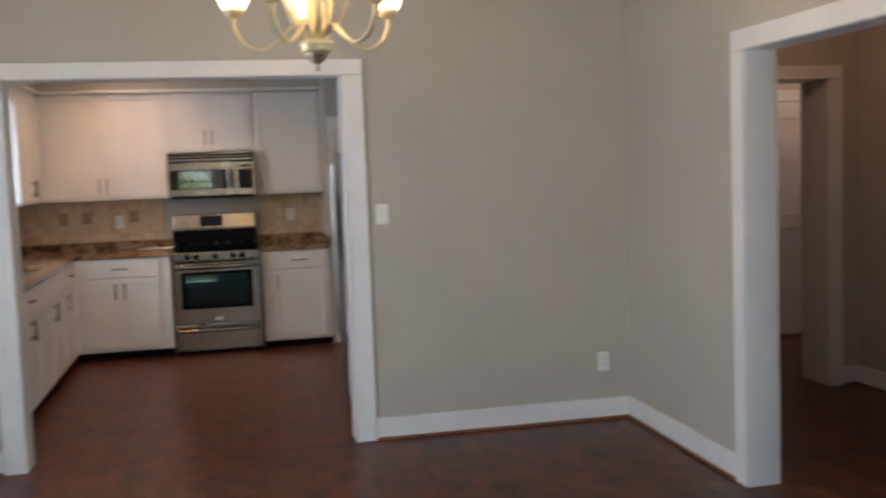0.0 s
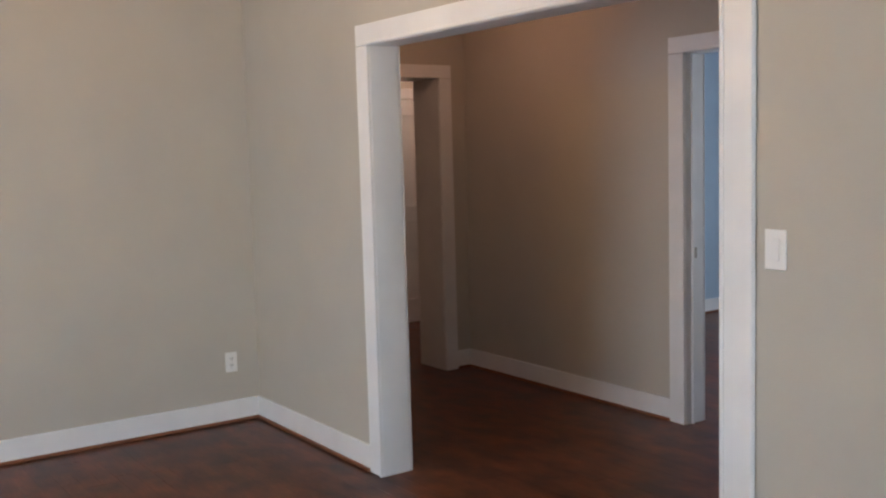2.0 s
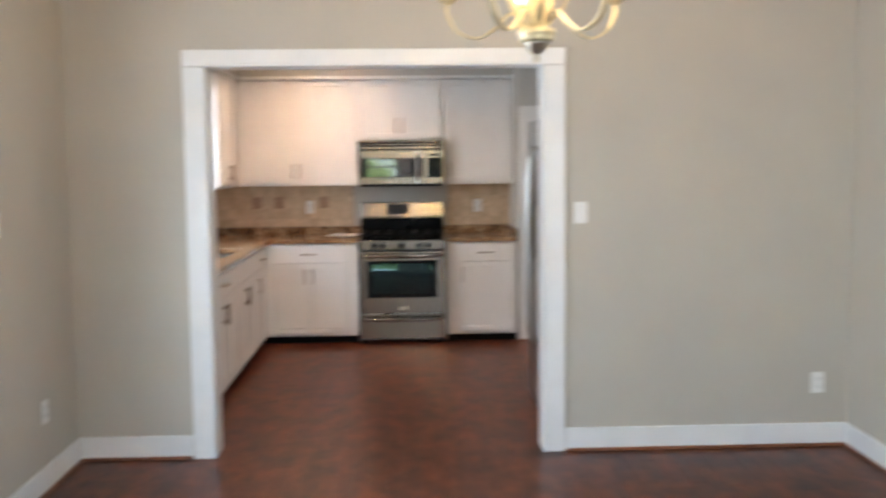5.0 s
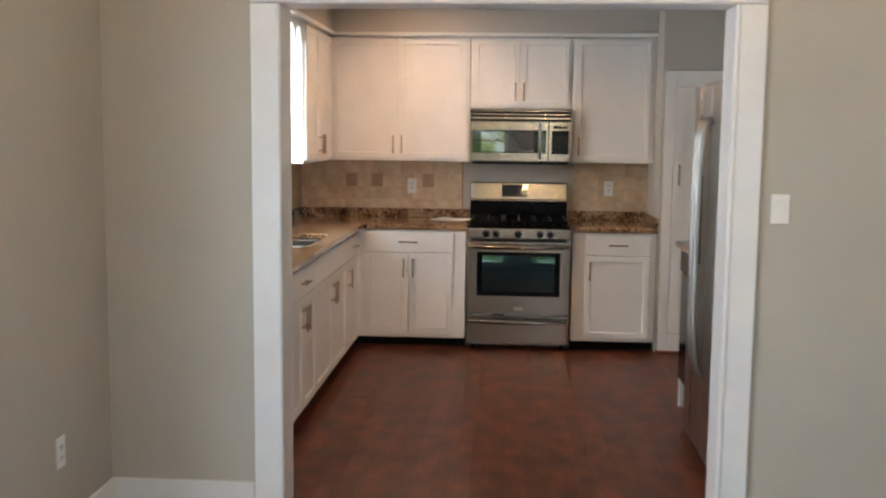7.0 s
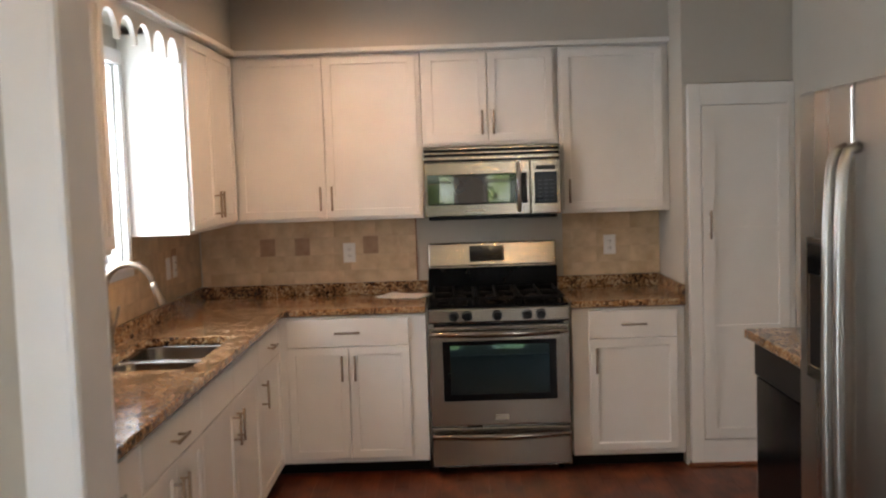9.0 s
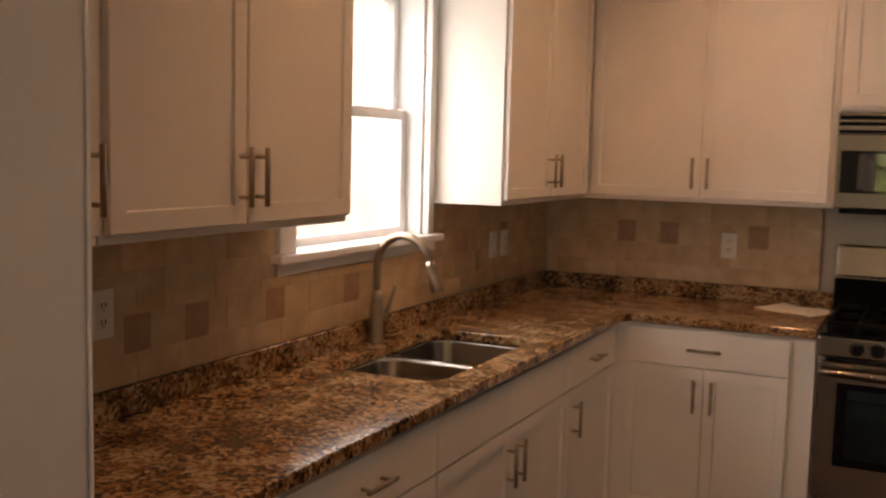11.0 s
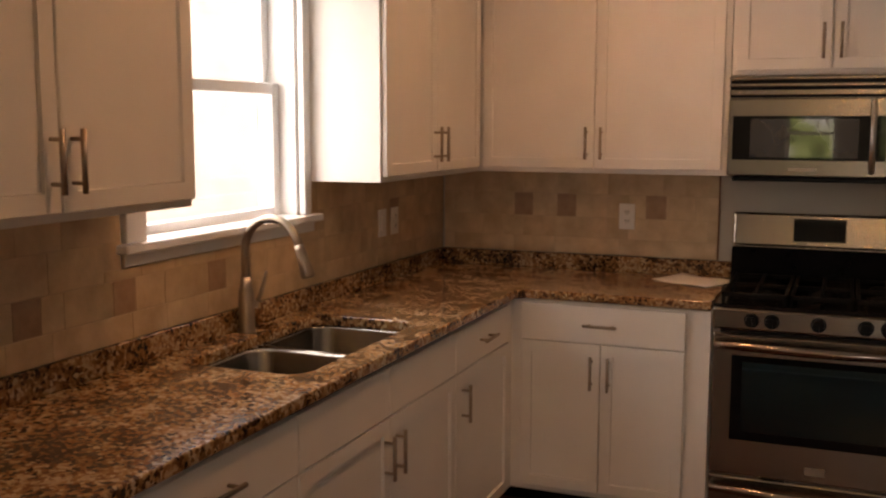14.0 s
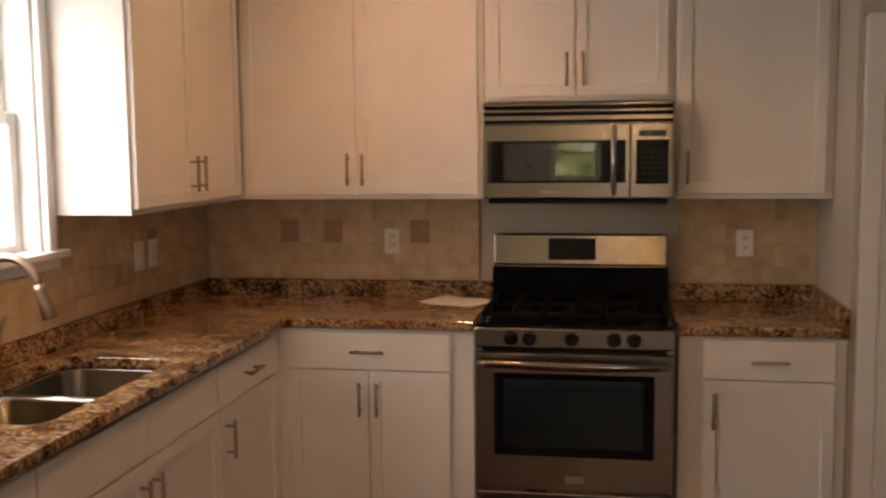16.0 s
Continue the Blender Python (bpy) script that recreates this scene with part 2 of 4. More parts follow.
def lamp_glass(name, colour, strength):
    m = bpy.data.materials.new(name)
    m.use_nodes = True
    b = m.node_tree.nodes["Principled BSDF"]
    b.inputs["Base Color"].default_value = (0.9, 0.86, 0.78, 1)
    b.inputs["Roughness"].default_value = 0.35
    b.inputs["Emission Color"].default_value = (*colour, 1)
    b.inputs["Emission Strength"].default_value = strength
    M[name] = m


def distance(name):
    """Woods and sky far beyond the garden, their sunlight painted in as glowing colour."""
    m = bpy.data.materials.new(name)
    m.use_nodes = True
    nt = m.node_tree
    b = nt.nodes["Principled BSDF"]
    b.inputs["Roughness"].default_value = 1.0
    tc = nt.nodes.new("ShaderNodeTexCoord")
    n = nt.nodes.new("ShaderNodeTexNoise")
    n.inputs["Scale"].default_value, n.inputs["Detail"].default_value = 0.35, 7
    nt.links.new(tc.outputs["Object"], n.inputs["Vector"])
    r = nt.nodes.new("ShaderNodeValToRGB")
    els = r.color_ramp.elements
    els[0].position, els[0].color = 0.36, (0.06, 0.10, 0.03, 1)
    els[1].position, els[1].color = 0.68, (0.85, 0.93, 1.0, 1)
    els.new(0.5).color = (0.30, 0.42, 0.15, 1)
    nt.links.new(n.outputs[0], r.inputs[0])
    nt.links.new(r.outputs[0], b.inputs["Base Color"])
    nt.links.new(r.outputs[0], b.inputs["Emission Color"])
    # the sheet glows by itself to imitate daylight on the distance
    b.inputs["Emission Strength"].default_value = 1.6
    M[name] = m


distance("glowing_woods")
lamp_glass("shade_glass", (1.0, 0.76, 0.44), 3.0)


# ---- building helpers ----
def box(bm, x0, x1, y0, y1, z0, z1):
    vs = [bm.verts.new(p) for p in ((x0, y0, z0), (x1, y0, z0), (x1, y1, z0), (x0, y1, z0), (x0, y0, z1), (x1, y0, z1), (x1, y1, z1), (x0, y1, z1))]
    for f in ((3, 2, 1, 0), (4, 5, 6, 7), (0, 1, 5, 4), (1, 2, 6, 5), (2, 3, 7, 6), (3, 0, 4, 7)):
        bm.faces.new([vs[i] for i in f])


def boxes(*bs, bevel=0.0, seg=1):
    bm = bmesh.new()
    for b in bs:
        box(bm, *b)
    if bevel:
        bmesh.ops.bevel(bm, geom=bm.edges[:], offset=bevel, segments=seg, affect='EDGES', profile=0.5)
    return bm


def cyl(bm, a, b, r0, r1=None, n=16, caps=True):
    """A round bar or cone from a to b."""
    a, b = Vector(a), Vector(b)
    r1 = r0 if r1 is None else r1
    q = (b - a).to_track_quat('Z', 'Y')
    rings = []
    for c, r in ((a, r0), (b, r1)):
        rings.append([bm.verts.new(c + q @ Vector((r * math.cos(2 * math.pi * k / n), r * math.sin(2 * math.pi * k / n), 0))) for k in range(n)])
    for k in range(n):
        f = bm.faces.new((rings[0][k], rings[0][(k + 1) % n], rings[1][(k + 1) % n], rings[1][k]))
        f.smooth = True
    if caps:
        bm.faces.new(rings[0][::-1])
        bm.faces.new(rings[1])


def tube(bm, pts, radii, n=14, flat=1.0):
    """A swept round or oval bar along points."""
    pts = [Vector(p) for p in pts]
    rings = []
    up = None
    for i, p in enumerate(pts):
        d = (pts[min(i + 1, len(pts) - 1)] - pts[max(i - 1, 0)]).normalized()
        if up is None:
            up = d.orthogonal().normalized()
        up = (up - d * up.dot(d)).normalized()
        side = d.cross(up)
        r = radii[i] if isinstance(radii, (list, tuple)) else radii
        rings.append([bm.verts.new(p + r * (up * math.cos(2 * math.pi * k / n) + side * flat * math.sin(2 * math.pi * k / n))) for k in range(n)])
    for a, b in zip(rings, rings[1:]):
        for k in range(n):
            bm.faces.new((a[k], a[(k + 1) % n], b[(k + 1) % n], b[k])).smooth = True
    bm.faces.new(rings[0][::-1])
    bm.faces.new(rings[-1])


def lathe(bm, profile, centre=(0, 0, 0), n=24):
    """A turned shape: (radius, height) pairs round an upright axis."""
    c = Vector(centre)
    rings = [[bm.verts.new(c + Vector((max(r, 1e-4) * math.cos(2 * math.pi * k / n), max(r, 1e-4) * math.sin(2 * math.pi * k / n), z))) for k in range(n)] for r, z in profile]
    for a, b in zip(rings, rings[1:]):
        for k in range(n):
            bm.faces.new((a[k], a[(k + 1) % n], b[(k + 1) % n], b[k])).smooth = True


def prism(bm, outline, z0, z1, holes=()):
    """An upright prism over a flat outline with holes."""
    edges = []
    for loop in (outline, *holes):
        vs = [bm.verts.new((x, y, z0)) for x, y in loop]
        edges += [bm.edges.new((vs[i], vs[(i + 1) % len(vs)])) for i in range(len(vs))]
    made = bmesh.ops.triangle_fill(bm, use_beauty=True, use_dissolve=False, edges=edges)
    faces = [g for g in made["geom"] if isinstance(g, bmesh.types.BMFace)]
    ext = bmesh.ops.extrude_face_region(bm, geom=faces)
    bmesh.ops.translate(bm, vec=(0, 0, z1 - z0), verts=[g for g in ext["geom"] if isinstance(g, bmesh.types.BMVert)])
    bmesh.ops.recalc_face_normals(bm, faces=bm.faces[:])


def rounded(x0, x1, y0, y1, r, n=6):
    out = []
    for cx, cy, a0 in ((x1 - r, y1 - r, 0), (x0 + r, y1 - r, 90), (x0 + r, y0 + r, 180), (x1 - r, y0 + r, 270)):
        for k in range(n + 1):
            a = radians(a0 + 90 * k / n)
            out.append((cx + r * math.cos(a), cy + r * math.sin(a)))
    return out


def mesh_ob(name, bm, mat):
    me = bpy.data.meshes.new(name)
    bm.to_mesh(me)
    bm.free()
    me.materials.append(M[mat])
    return new(name, me)


def structure(name, bm, mat, label="", category=""):
    return tagged(mesh_ob(name, bm, mat), label, category, kind="structure")


def thing(name, label, category, m=None, group=""):
    o = new(name)
    o.empty_display_size = 0.1
    o.matrix_basis = m or Matrix()
    return tagged(o, label, category, group)


def part(name, bm, mat, parent, label=""):
    o = mesh_ob(name, bm, mat)
    o.parent = parent
    if label:
        o["label"] = label
    return o


def solo(name, bm, mat, label, category, m=None, group=""):
    o = mesh_ob(name, bm, mat)
    if m:
        o.matrix_basis = m
    return tagged(o, label, category, group)


# ---- setting ----
def wall(name, axis, f0, f1, a0, a1, openings=(), z1=CEIL, mat="wall_paint", label="smooth greige painted plaster wall"):
    """A wall between the faces f0 and f1 across axis, from a0 to a1 along it, with openings (a0, a1, z0, z1)."""
    bm = bmesh.new()
    doors = sorted(o for o in openings if o[2] <= 0)
    line = [(a0, 0)]
    for p, q, _, hi in doors:
        line += [(p, 0), (p, hi), (q, hi), (q, 0)]
    line += [(a1, 0), (a1, z1), (a0, z1)]
    holes = [[(p, lo), (q, lo), (q, hi), (p, hi)] for p, q, lo, hi in openings if lo > 0]
    prism(bm, line, f0, f1, holes)
    for v in bm.verts:
        a, z, f = v.co
        v.co = (f, a, z) if axis == 'x' else (a, f, z)
    bmesh.ops.recalc_face_normals(bm, faces=bm.faces[:])
    return structure(name, bm, mat, label, "wall")


J = 0.02  # jamb liner
wall("wall_kitchen_north", 'y', KN, KN + 0.14, KW - 0.18, 6.2)
wall("wall_kitchen_west", 'x', KW - 0.18, KW, KS, KN, [(WY0 - J, WY1 + J, WZ0 - 0.03, WZ1 + J)])
wall("wall_kitchen_east", 'x', KE, KE + 0.12, KS, KN)
wall("wall_between", 'y', DN, KS, DW - 0.22, HW, [(OX0 - J, OX1 + J, 0, OZ + J)])
wall("wall_dining_west", 'x', DW - 0.18, DW, DS, DN, [(-11.82, -9.78, 0.78, 2.12), (FY0 - J, FY1 + J, 0, FZ + J)])
wall("wall_dining_east", 'x', DE, HW, DS, DN, [(HY0 - J, HY1 + J, 0, HZ + J)])
SW = [(-0.48, 0.28), (0.74, 1.40), (2.05, 2.75)]
wall("wall_south", 'y', DS - 0.16, DS, DW - 0.22, 8.2, [(p, q, 0.75, 2.15) for p, q in SW])
wall("wall_hall_north", 'y', HN, HN + 0.28, HW, HE, [(RX0 - J, RX1 + J, 0, RZ + J)])
wall("wall_hall_east", 'x', HE, HE + 0.12, HS, -3.18, [(BY0 - J, BY1 + J, 0, BZ + J)])
wall("wall_hall_south", 'y', HS - 0.12, HS, HW, 8.0)
wall("wall_bedroom_north", 'y', -3.30, -3.18, HE + 0.12, 8.0, mat="bedroom_paint", label="pale blue-grey painted bedroom wall")
wall("wall_bedroom_east", 'x', 8.0, 8.14, DS, KN, [(-6.9, -5.5, 0.8, 2.1)], mat="bedroom_paint", label="pale blue-grey painted bedroom wall")
wall("wall_back_room_north", 'y', -1.82, -1.70, KE + 0.12, 8.0)
wall("wall_back_room_west", 'x', HW - 0.12, HW, DN + 0.15, -1.82)

bm = boxes((DW - 0.25, 8.2, DS - 0.2, 0.2, CEIL, CEIL + 0.15))
structure("ceiling", bm, "ceiling_paint", "flat off-white painted ceiling", "ceiling")
bm = boxes((DW - 0.25, 8.2, DS - 0.2, 0.2, -0.16, -0.012))
structure("floor", bm, "floor_boards_far", "dark reddish-brown hardwood strip floor", "floor")

# soffit above the wall cupboards
SF = -0.335
bm = boxes((KW, 1.385, SF, KN, 2.335, CEIL), (KW, -1.045, KS, SF, 2.335, CEIL))
structure("soffit", bm, "wall_paint", "greige painted soffit above the wall cabinets", "soffit")
bm = boxes((1.385, KE, -0.62, KN, 2.05, CEIL), (1.385, 1.405, -0.62, KN, 0, 2.05))
structure("wall_pantry_recess", bm, "wall_paint", "greige painted wall above the pantry cupboard", "wall")
bm = boxes((-1.045, 1.384, -0.36, -0.2, 2.306, 2.334), (-1.2, -1.02, KS, -0.362, 2.306, 2.334), bevel=0.006, seg=2)
structure("trim_cabinet_top", bm, "cabinet_paint", "white painted moulding along the cabinet tops", "trim")


# casings: boards round an opening, with liners through the wall
def casing(name, axis, face, sign, a0, a1, top, depth, w=0.125, h=0.098, t=0.02, both=True):
    """face: the wall's face; sign: the way that face looks; depth: wall thickness."""
    bs = []

    def add(p, q, n0, n1, lo, hi):
        lo_n, hi_n = min(n0, n1), max(n0, n1)
        bs.append((lo_n, hi_n, p, q, lo, hi) if axis == 'x' else (p, q, lo_n, hi_n, lo, hi))
    for f, s in ((face, sign), (face - sign * depth, -sign))[:2 if both else 1]:
        add(a0 - w, a0 - 0.004, f, f + s * t, 0, top)
        add(a1 + 0.004, a1 + w, f, f + s * t, 0, top)
        add(a0 - w, a1 + w, f, f + s * t, top + 0.003, top + h)
        # bead on the inner edge
        add(a0 - 0.016, a0 - 0.001, f + s * t, f + s * (t + 0.007), 0, top)
        add(a1 + 0.001, a1 + 0.016, f + s * t, f + s * (t + 0.007), 0, top)
        add(a0 - 0.016, a1 + 0.016, f + s * t, f + s * (t + 0.007), top + 0.003, top + 0.018)
    b = face - sign * depth
    add(a0 - J, a0, face + sign * 0.012, b - sign * 0.012, 0, top)
    add(a1, a1 + J, face + sign * 0.012, b - sign * 0.012, 0, top)
    add(a0, a1, face + sign * 0.012, b - sign * 0.012, top, top + J)
    bm = boxes(*bs, bevel=0.0025)
    return structure(name, bm, "trim_paint", "white painted wooden casing round the opening", "trim")


casing("trim_kitchen_opening", 'y', DN, -1, OX0, OX1, OZ, KS - DN, w=0.12, h=0.09)
casing("trim_hall_opening", 'x', DE, -1, HY0, HY1, HZ, HW - DE, w=0.115)
casing("trim_hall_doorway", 'y', HN, -1, RX0, RX1, RZ, 0.28, w=0.105, h=0.09)
casing("trim_bedroom_doorway", 'x', HE, -1, BY0, BY1, BZ, 0.12, w=0.115, h=0.09)
casing("trim_glazed_doors", 'x', DW, 1, FY0, FY1, FZ, 0.18, w=0.12, both=False)


def baseboard(name, axis, face, sign, a0, a1, h=0.128):
    def run(n, t, z1, mat, lab, off=0.0):
        f0, f1 = sorted((face + sign * off, face + sign * (off + t)))
        b = (f0, f1, a0, a1, 0.0, z1) if axis == 'x' else (a0, a1, f0, f1, 0.0, z1)
        return structure(n, boxes(b, bevel=0.004, seg=2), mat, lab, "trim")
    run(name, 0.016, h, "trim_paint", "tall white painted baseboard")
    run(name + "_shoe", 0.014, 0.018, "shoe_wood", "thin brown stained wooden shoe moulding", 0.0162)


C = 0.125
baseboard("baseboard_1", 'y', DN, -1, DW, OX0 - C)
baseboard("baseboard_2", 'y', DN, -1, OX1 + C, DE - 0.017)
baseboard("baseboard_3", 'x', DE, -1, HY1 + 0.115, DN)
baseboard("baseboard_4", 'x', DE, -1, DS, HY0 - 0.115)
baseboard("baseboard_5", 'x', DW, 1, FY1 + 0.12, DN - 0.017)
baseboard("baseboard_6", 'x', DW, 1, DS, FY0 - 0.12)
baseboard("baseboard_7", 'x', HE, -1, BY1 + 0.115, HN - 0.017)
baseboard("baseboard_8", 'x', HE, -1, HS, BY0 - 0.115)
baseboard("baseboard_9", 'y', HN, -1, RX1 + 0.105, HE)
baseboard("baseboard_10", 'y', HN, -1, HW, RX0 - 0.105)
baseboard("baseboard_11", 'y', -3.30, -1, HE + 0.12, 8.0)
baseboard("baseboard_12", 'x', HW, 1, HY1 + 0.115, HN - 0.017)
baseboard("baseboard_13", 'y', DS, 1, DW, DE)
baseboard("baseboard_14", 'y', -1.82, -1, HW, 4.75)
bm = boxes((1.385, KE, -0.672, -0.655, 0.0, 0.02), bevel=0.004)
structure("trim_pantry_shoe", bm, "shoe_wood", "thin brown stained wooden shoe moulding", "trim")


# ---- windows and glazed doors ----
def sash(bm, axis, f0, f1, a0, a1, z0, z1, w):
    for p, q, lo, hi in ((a0, a0 + w, z0, z1), (a1 - w, a1, z0, z1), (a0 + w, a1 - w, z0, z0 + w), (a0 + w, a1 - w, z1 - w, z1)):
        box(bm, *((f0, f1, p, q) if axis == 'x' else (p, q, f0, f1)), lo, hi)


def pane(name, axis, f, a0, a1, z0, z1, parent):
    b = (f, f + 0.004, a0, a1, z0, z1) if axis == 'x' else (a0, a1, f, f + 0.004, z0, z1)
    o = part(name, boxes(b), "pane_glass", parent)
    o.visible_shadow = False
    return o


def window(name, axis, face, inward, a0, a1, z0, z1, depth, label):
    """A double-hung window set back in its opening."""
    w = tagged(new(name), label, "window", kind="structure")
    mid = (z0 + z1) / 2
    bm = bmesh.new()
    fr0, fr1 = sorted((face - inward * 0.012, face - inward * depth))
    for p, q, lo, hi in ((a0 - J, a0, z0 - 0.03, z1 + J), (a1, a1 + J, z0 - 0.03, z1 + J), (a0, a1, z1, z1 + J), (a0, a1, z0 - 0.03, z0)):
        box(bm, *((fr0, fr1, p, q) if axis == 'x' else (p, q, fr0, fr1)), lo, hi)
    part("window_frame", bm, "trim_paint", w)
    s0 = face - inward * 0.075
    for nm, s, lo, hi in (("lower_sash", s0, z0, mid + 0.02), ("upper_sash", s0 - inward * 0.04, mid - 0.02, z1)):
        bm = bmesh.new()
        e0, e1 = sorted((s, s - inward * 0.032))
        sash(bm, axis, e0, e1, a0 + 0.002, a1 - 0.002, lo, hi, 0.042)
        bmesh.ops.bevel(bm, geom=bm.edges[:], offset=0.004, segments=1, affect='EDGES')
        so = part(nm, bm, "trim_paint", w)
        pane("pane", axis, (e0 + e1) / 2, a0 + 0.04, a1 - 0.04, lo + 0.04, hi - 0.04, so)
    return w


kw = window("window_1", 'x', KW, 1, WY0, WY1, WZ0, WZ1, 0.17, "bright white double-hung window above the sink")
bm = boxes((KW, KW + 0.024, WY0 - 0.088, WY0 - 0.002, WZ0 + 0.013, WZ1 + 0.003), (KW, KW + 0.024, WY1 + 0.002, WY1 + 0.05, WZ0 + 0.013, WZ1 + 0.003), (KW, KW + 0.024, WY0 - 0.088, WY1 + 0.05, WZ1 + 0.005, WZ1 + 0.07), bevel=0.003)
part("casing", bm, "trim_paint", kw)
bm = boxes((KW - 0.10, KW + 0.0, WY0 + 0.001, WY1 - 0.001, WZ0 - 0.012, WZ0 + 0.012), (KW + 0.001, KW + 0.048, WY0 - 0.115, WY1 + 0.095, WZ0 - 0.014, WZ0 + 0.012), bevel=0.004)
part("sill", bm, "trim_paint", kw)
bm = boxes((KW, KW + 0.02, WY0 - 0.095, WY1 + 0.075, WZ0 - 0.052, WZ0 - 0.016), bevel=0.003)
part("apron", bm, "trim_paint", kw)
for p, q in SW:
    window("window_2" if p < 0 else "window_3" if p < 1 else "window_4", 'y', DS, 1, p + J, q - J, 0.78, 2.13, 0.14, "white double-hung window looking onto trees")
window("window_6", 'x', DW, 1, -11.8, -9.8, 0.8, 2.1, 0.14, "wide white double-hung living room window")
window("window_5", 'x', 8.0, -1, -6.88, -5.52, 0.83, 2.08, 0.12, "white bedroom window with cool daylight")


def glazed_door(y0, y1, hinge_high):
    d = tagged(new("door_1" if hinge_high else "door_2"), "white glazed door with ten small panes, closed", "door", kind="structure")
    x0, x1 = DW - 0.075, DW - 0.03
    zs = [0.275, 0.608, 0.942, 1.299, 1.667, 2.0]
    st = 0.11
    bm = boxes((x0, x1, y0, y0 + st, 0.012, 2.09), (x0, x1, y1 - st, y1, 0.012, 2.09), (x0, x1, y0 + st, y1 - st, 0.012, 0.265), (x0, x1, y0 + st, y1 - st, 2.0, 2.09), bevel=0.004)
    part("door_frame", bm, "trim_paint", d)
    ym = (y0 + y1) / 2
    bs = [(x0 + 0.006, x1 - 0.006, y0 + st, y1 - st, z - 0.011, z + 0.011) for z in zs[1:-1]]
    bs += [(x0 + 0.006, x1 - 0.006, ym - 0.011, ym + 0.011, lo + 0.011, hi - 0.011) for lo, hi in zip(zs, zs[1:])]
    part("glazing_bar", boxes(*bs, bevel=0.003), "trim_paint", d)
    for lo, hi in zip(zs, zs[1:]):
        for p, q in ((y0 + st - 0.005, ym), (ym, y1 - st + 0.005)):
            pane("pane", 'x', (x0 + x1) / 2, p, q, lo, hi, d)
    hy = y1 if hinge_high else y0
    for z in (0.22, 1.05, 1.86):
        bm = bmesh.new()
        cyl(bm, (x1 + 0.007, hy, z - 0.05), (x1 + 0.007, hy, z + 0.05), 0.008, n=10)
        s = -1 if hinge_high else 1
        lo, hi = sorted((hy + s * 0.002, hy + s * 0.034))
        box(bm, x1 - 0.001, x1 + 0.003, lo, hi, z - 0.05, z + 0.05)
        part("hinge", bm, "hinge_metal", d)
    bm = bmesh.new()
    ky = (y0 + 0.055) if hinge_high else (y1 - 0.055)
    cyl(bm, (x1, ky, 0.98), (x1 + 0.04, ky, 0.98), 0.012, n=12)
    lathe(bm, [(0.0, -0.028), (0.022, -0.02), (0.028, 0), (0.022, 0.02), (0, 0.028)], (x1 + 0.055, ky, 0.98), n=16)
    part("door_knob", bm, "hinge_metal", d)


FM = (FY0 + FY1) / 2
glazed_door(FM + 0.003, FY1 - 0.003, True)
glazed_door(FY0 + 0.003, FM - 0.003, False)


def panel_door(name, m, w, h, label, knob_x):
    d = tagged(new(name), label, "door", kind="structure")
    d.matrix_basis = m
    bs = [(0, 0.11, -0.035, 0, 0.01, h), (w - 0.11, w, -0.035, 0, 0.01, h)]
    zs = [0.01, 0.22, 0.92, 1.06, 1.86, h]
    for lo, hi in ((zs[0], zs[1]), (zs[2], zs[3]), (zs[4], zs[5])):
        bs.append((0.11, w - 0.11, -0.035, 0, lo, hi))
    part("door_leaf", boxes(*bs, (0.1, w - 0.1, -0.025, -0.01, 0.1, h - 0.1), bevel=0.003), "trim_paint", d)
    bm = bmesh.new()
    cyl(bm, (knob_x, -0.035, 0.98), (knob_x, -0.075, 0.98), 0.012, n=12)
    lathe(bm, [(0, -0.027), (0.022, -0.018), (0.027, 0), (0.022, 0.018), (0, 0.027)], (knob_x, -0.09, 0.98), n=14)
    part("door_knob", bm, "hinge_metal", d)
    return d


panel_door("door_3", pose(4.86, -1.822, 0, 0, 0, 0), 0.76, 2.0, "white painted panel door, closed", 0.06)
bm = boxes((4.75, 4.855, -1.842, -1.82, 0, 2.005), (5.625, 5.73, -1.842, -1.82, 0, 2.005), (4.75, 5.73, -1.842, -1.82, 2.008, 2.10), bevel=0.003)
structure("trim_back_door", bm, "trim_paint", "white painted wooden door casing", "trim")
# the bedroom door stands open against the bedroom wall
panel_door("door_4", pose(HE + 0.15, BY0 + 0.01, 0, 0, 0, 14), 0.84, 2.02, "white painted panel door standing open", 0.78)
bm = boxes((HE + 0.03, HE + 0.045, BY1 - 0.014, BY1 - 0.001, 0.0, BZ - 0.002), bevel=0.002)
structure("trim_bedroom_stop", bm, "trim_paint", "white painted door stop", "trim")
bm = boxes((HE + 0.05, HE + 0.075, BY1 - 0.004, BY1, 0.92, 0.98), bevel=0.001)
structure("trim_bedroom_strike", bm, "hinge_metal", "small metal strike plate on the door jamb", "strike plate")

# ---- outside ----
bm = bmesh.new()
vs = [bm.verts.new(p) for p in ((-900, -900, -0.4), (900, -900, -0.4), (900, 900, -0.4), (-900, 900, -0.4))]
bm.faces.new(vs)
structure("ground", bm, "grass", "grassy garden ground", "ground")

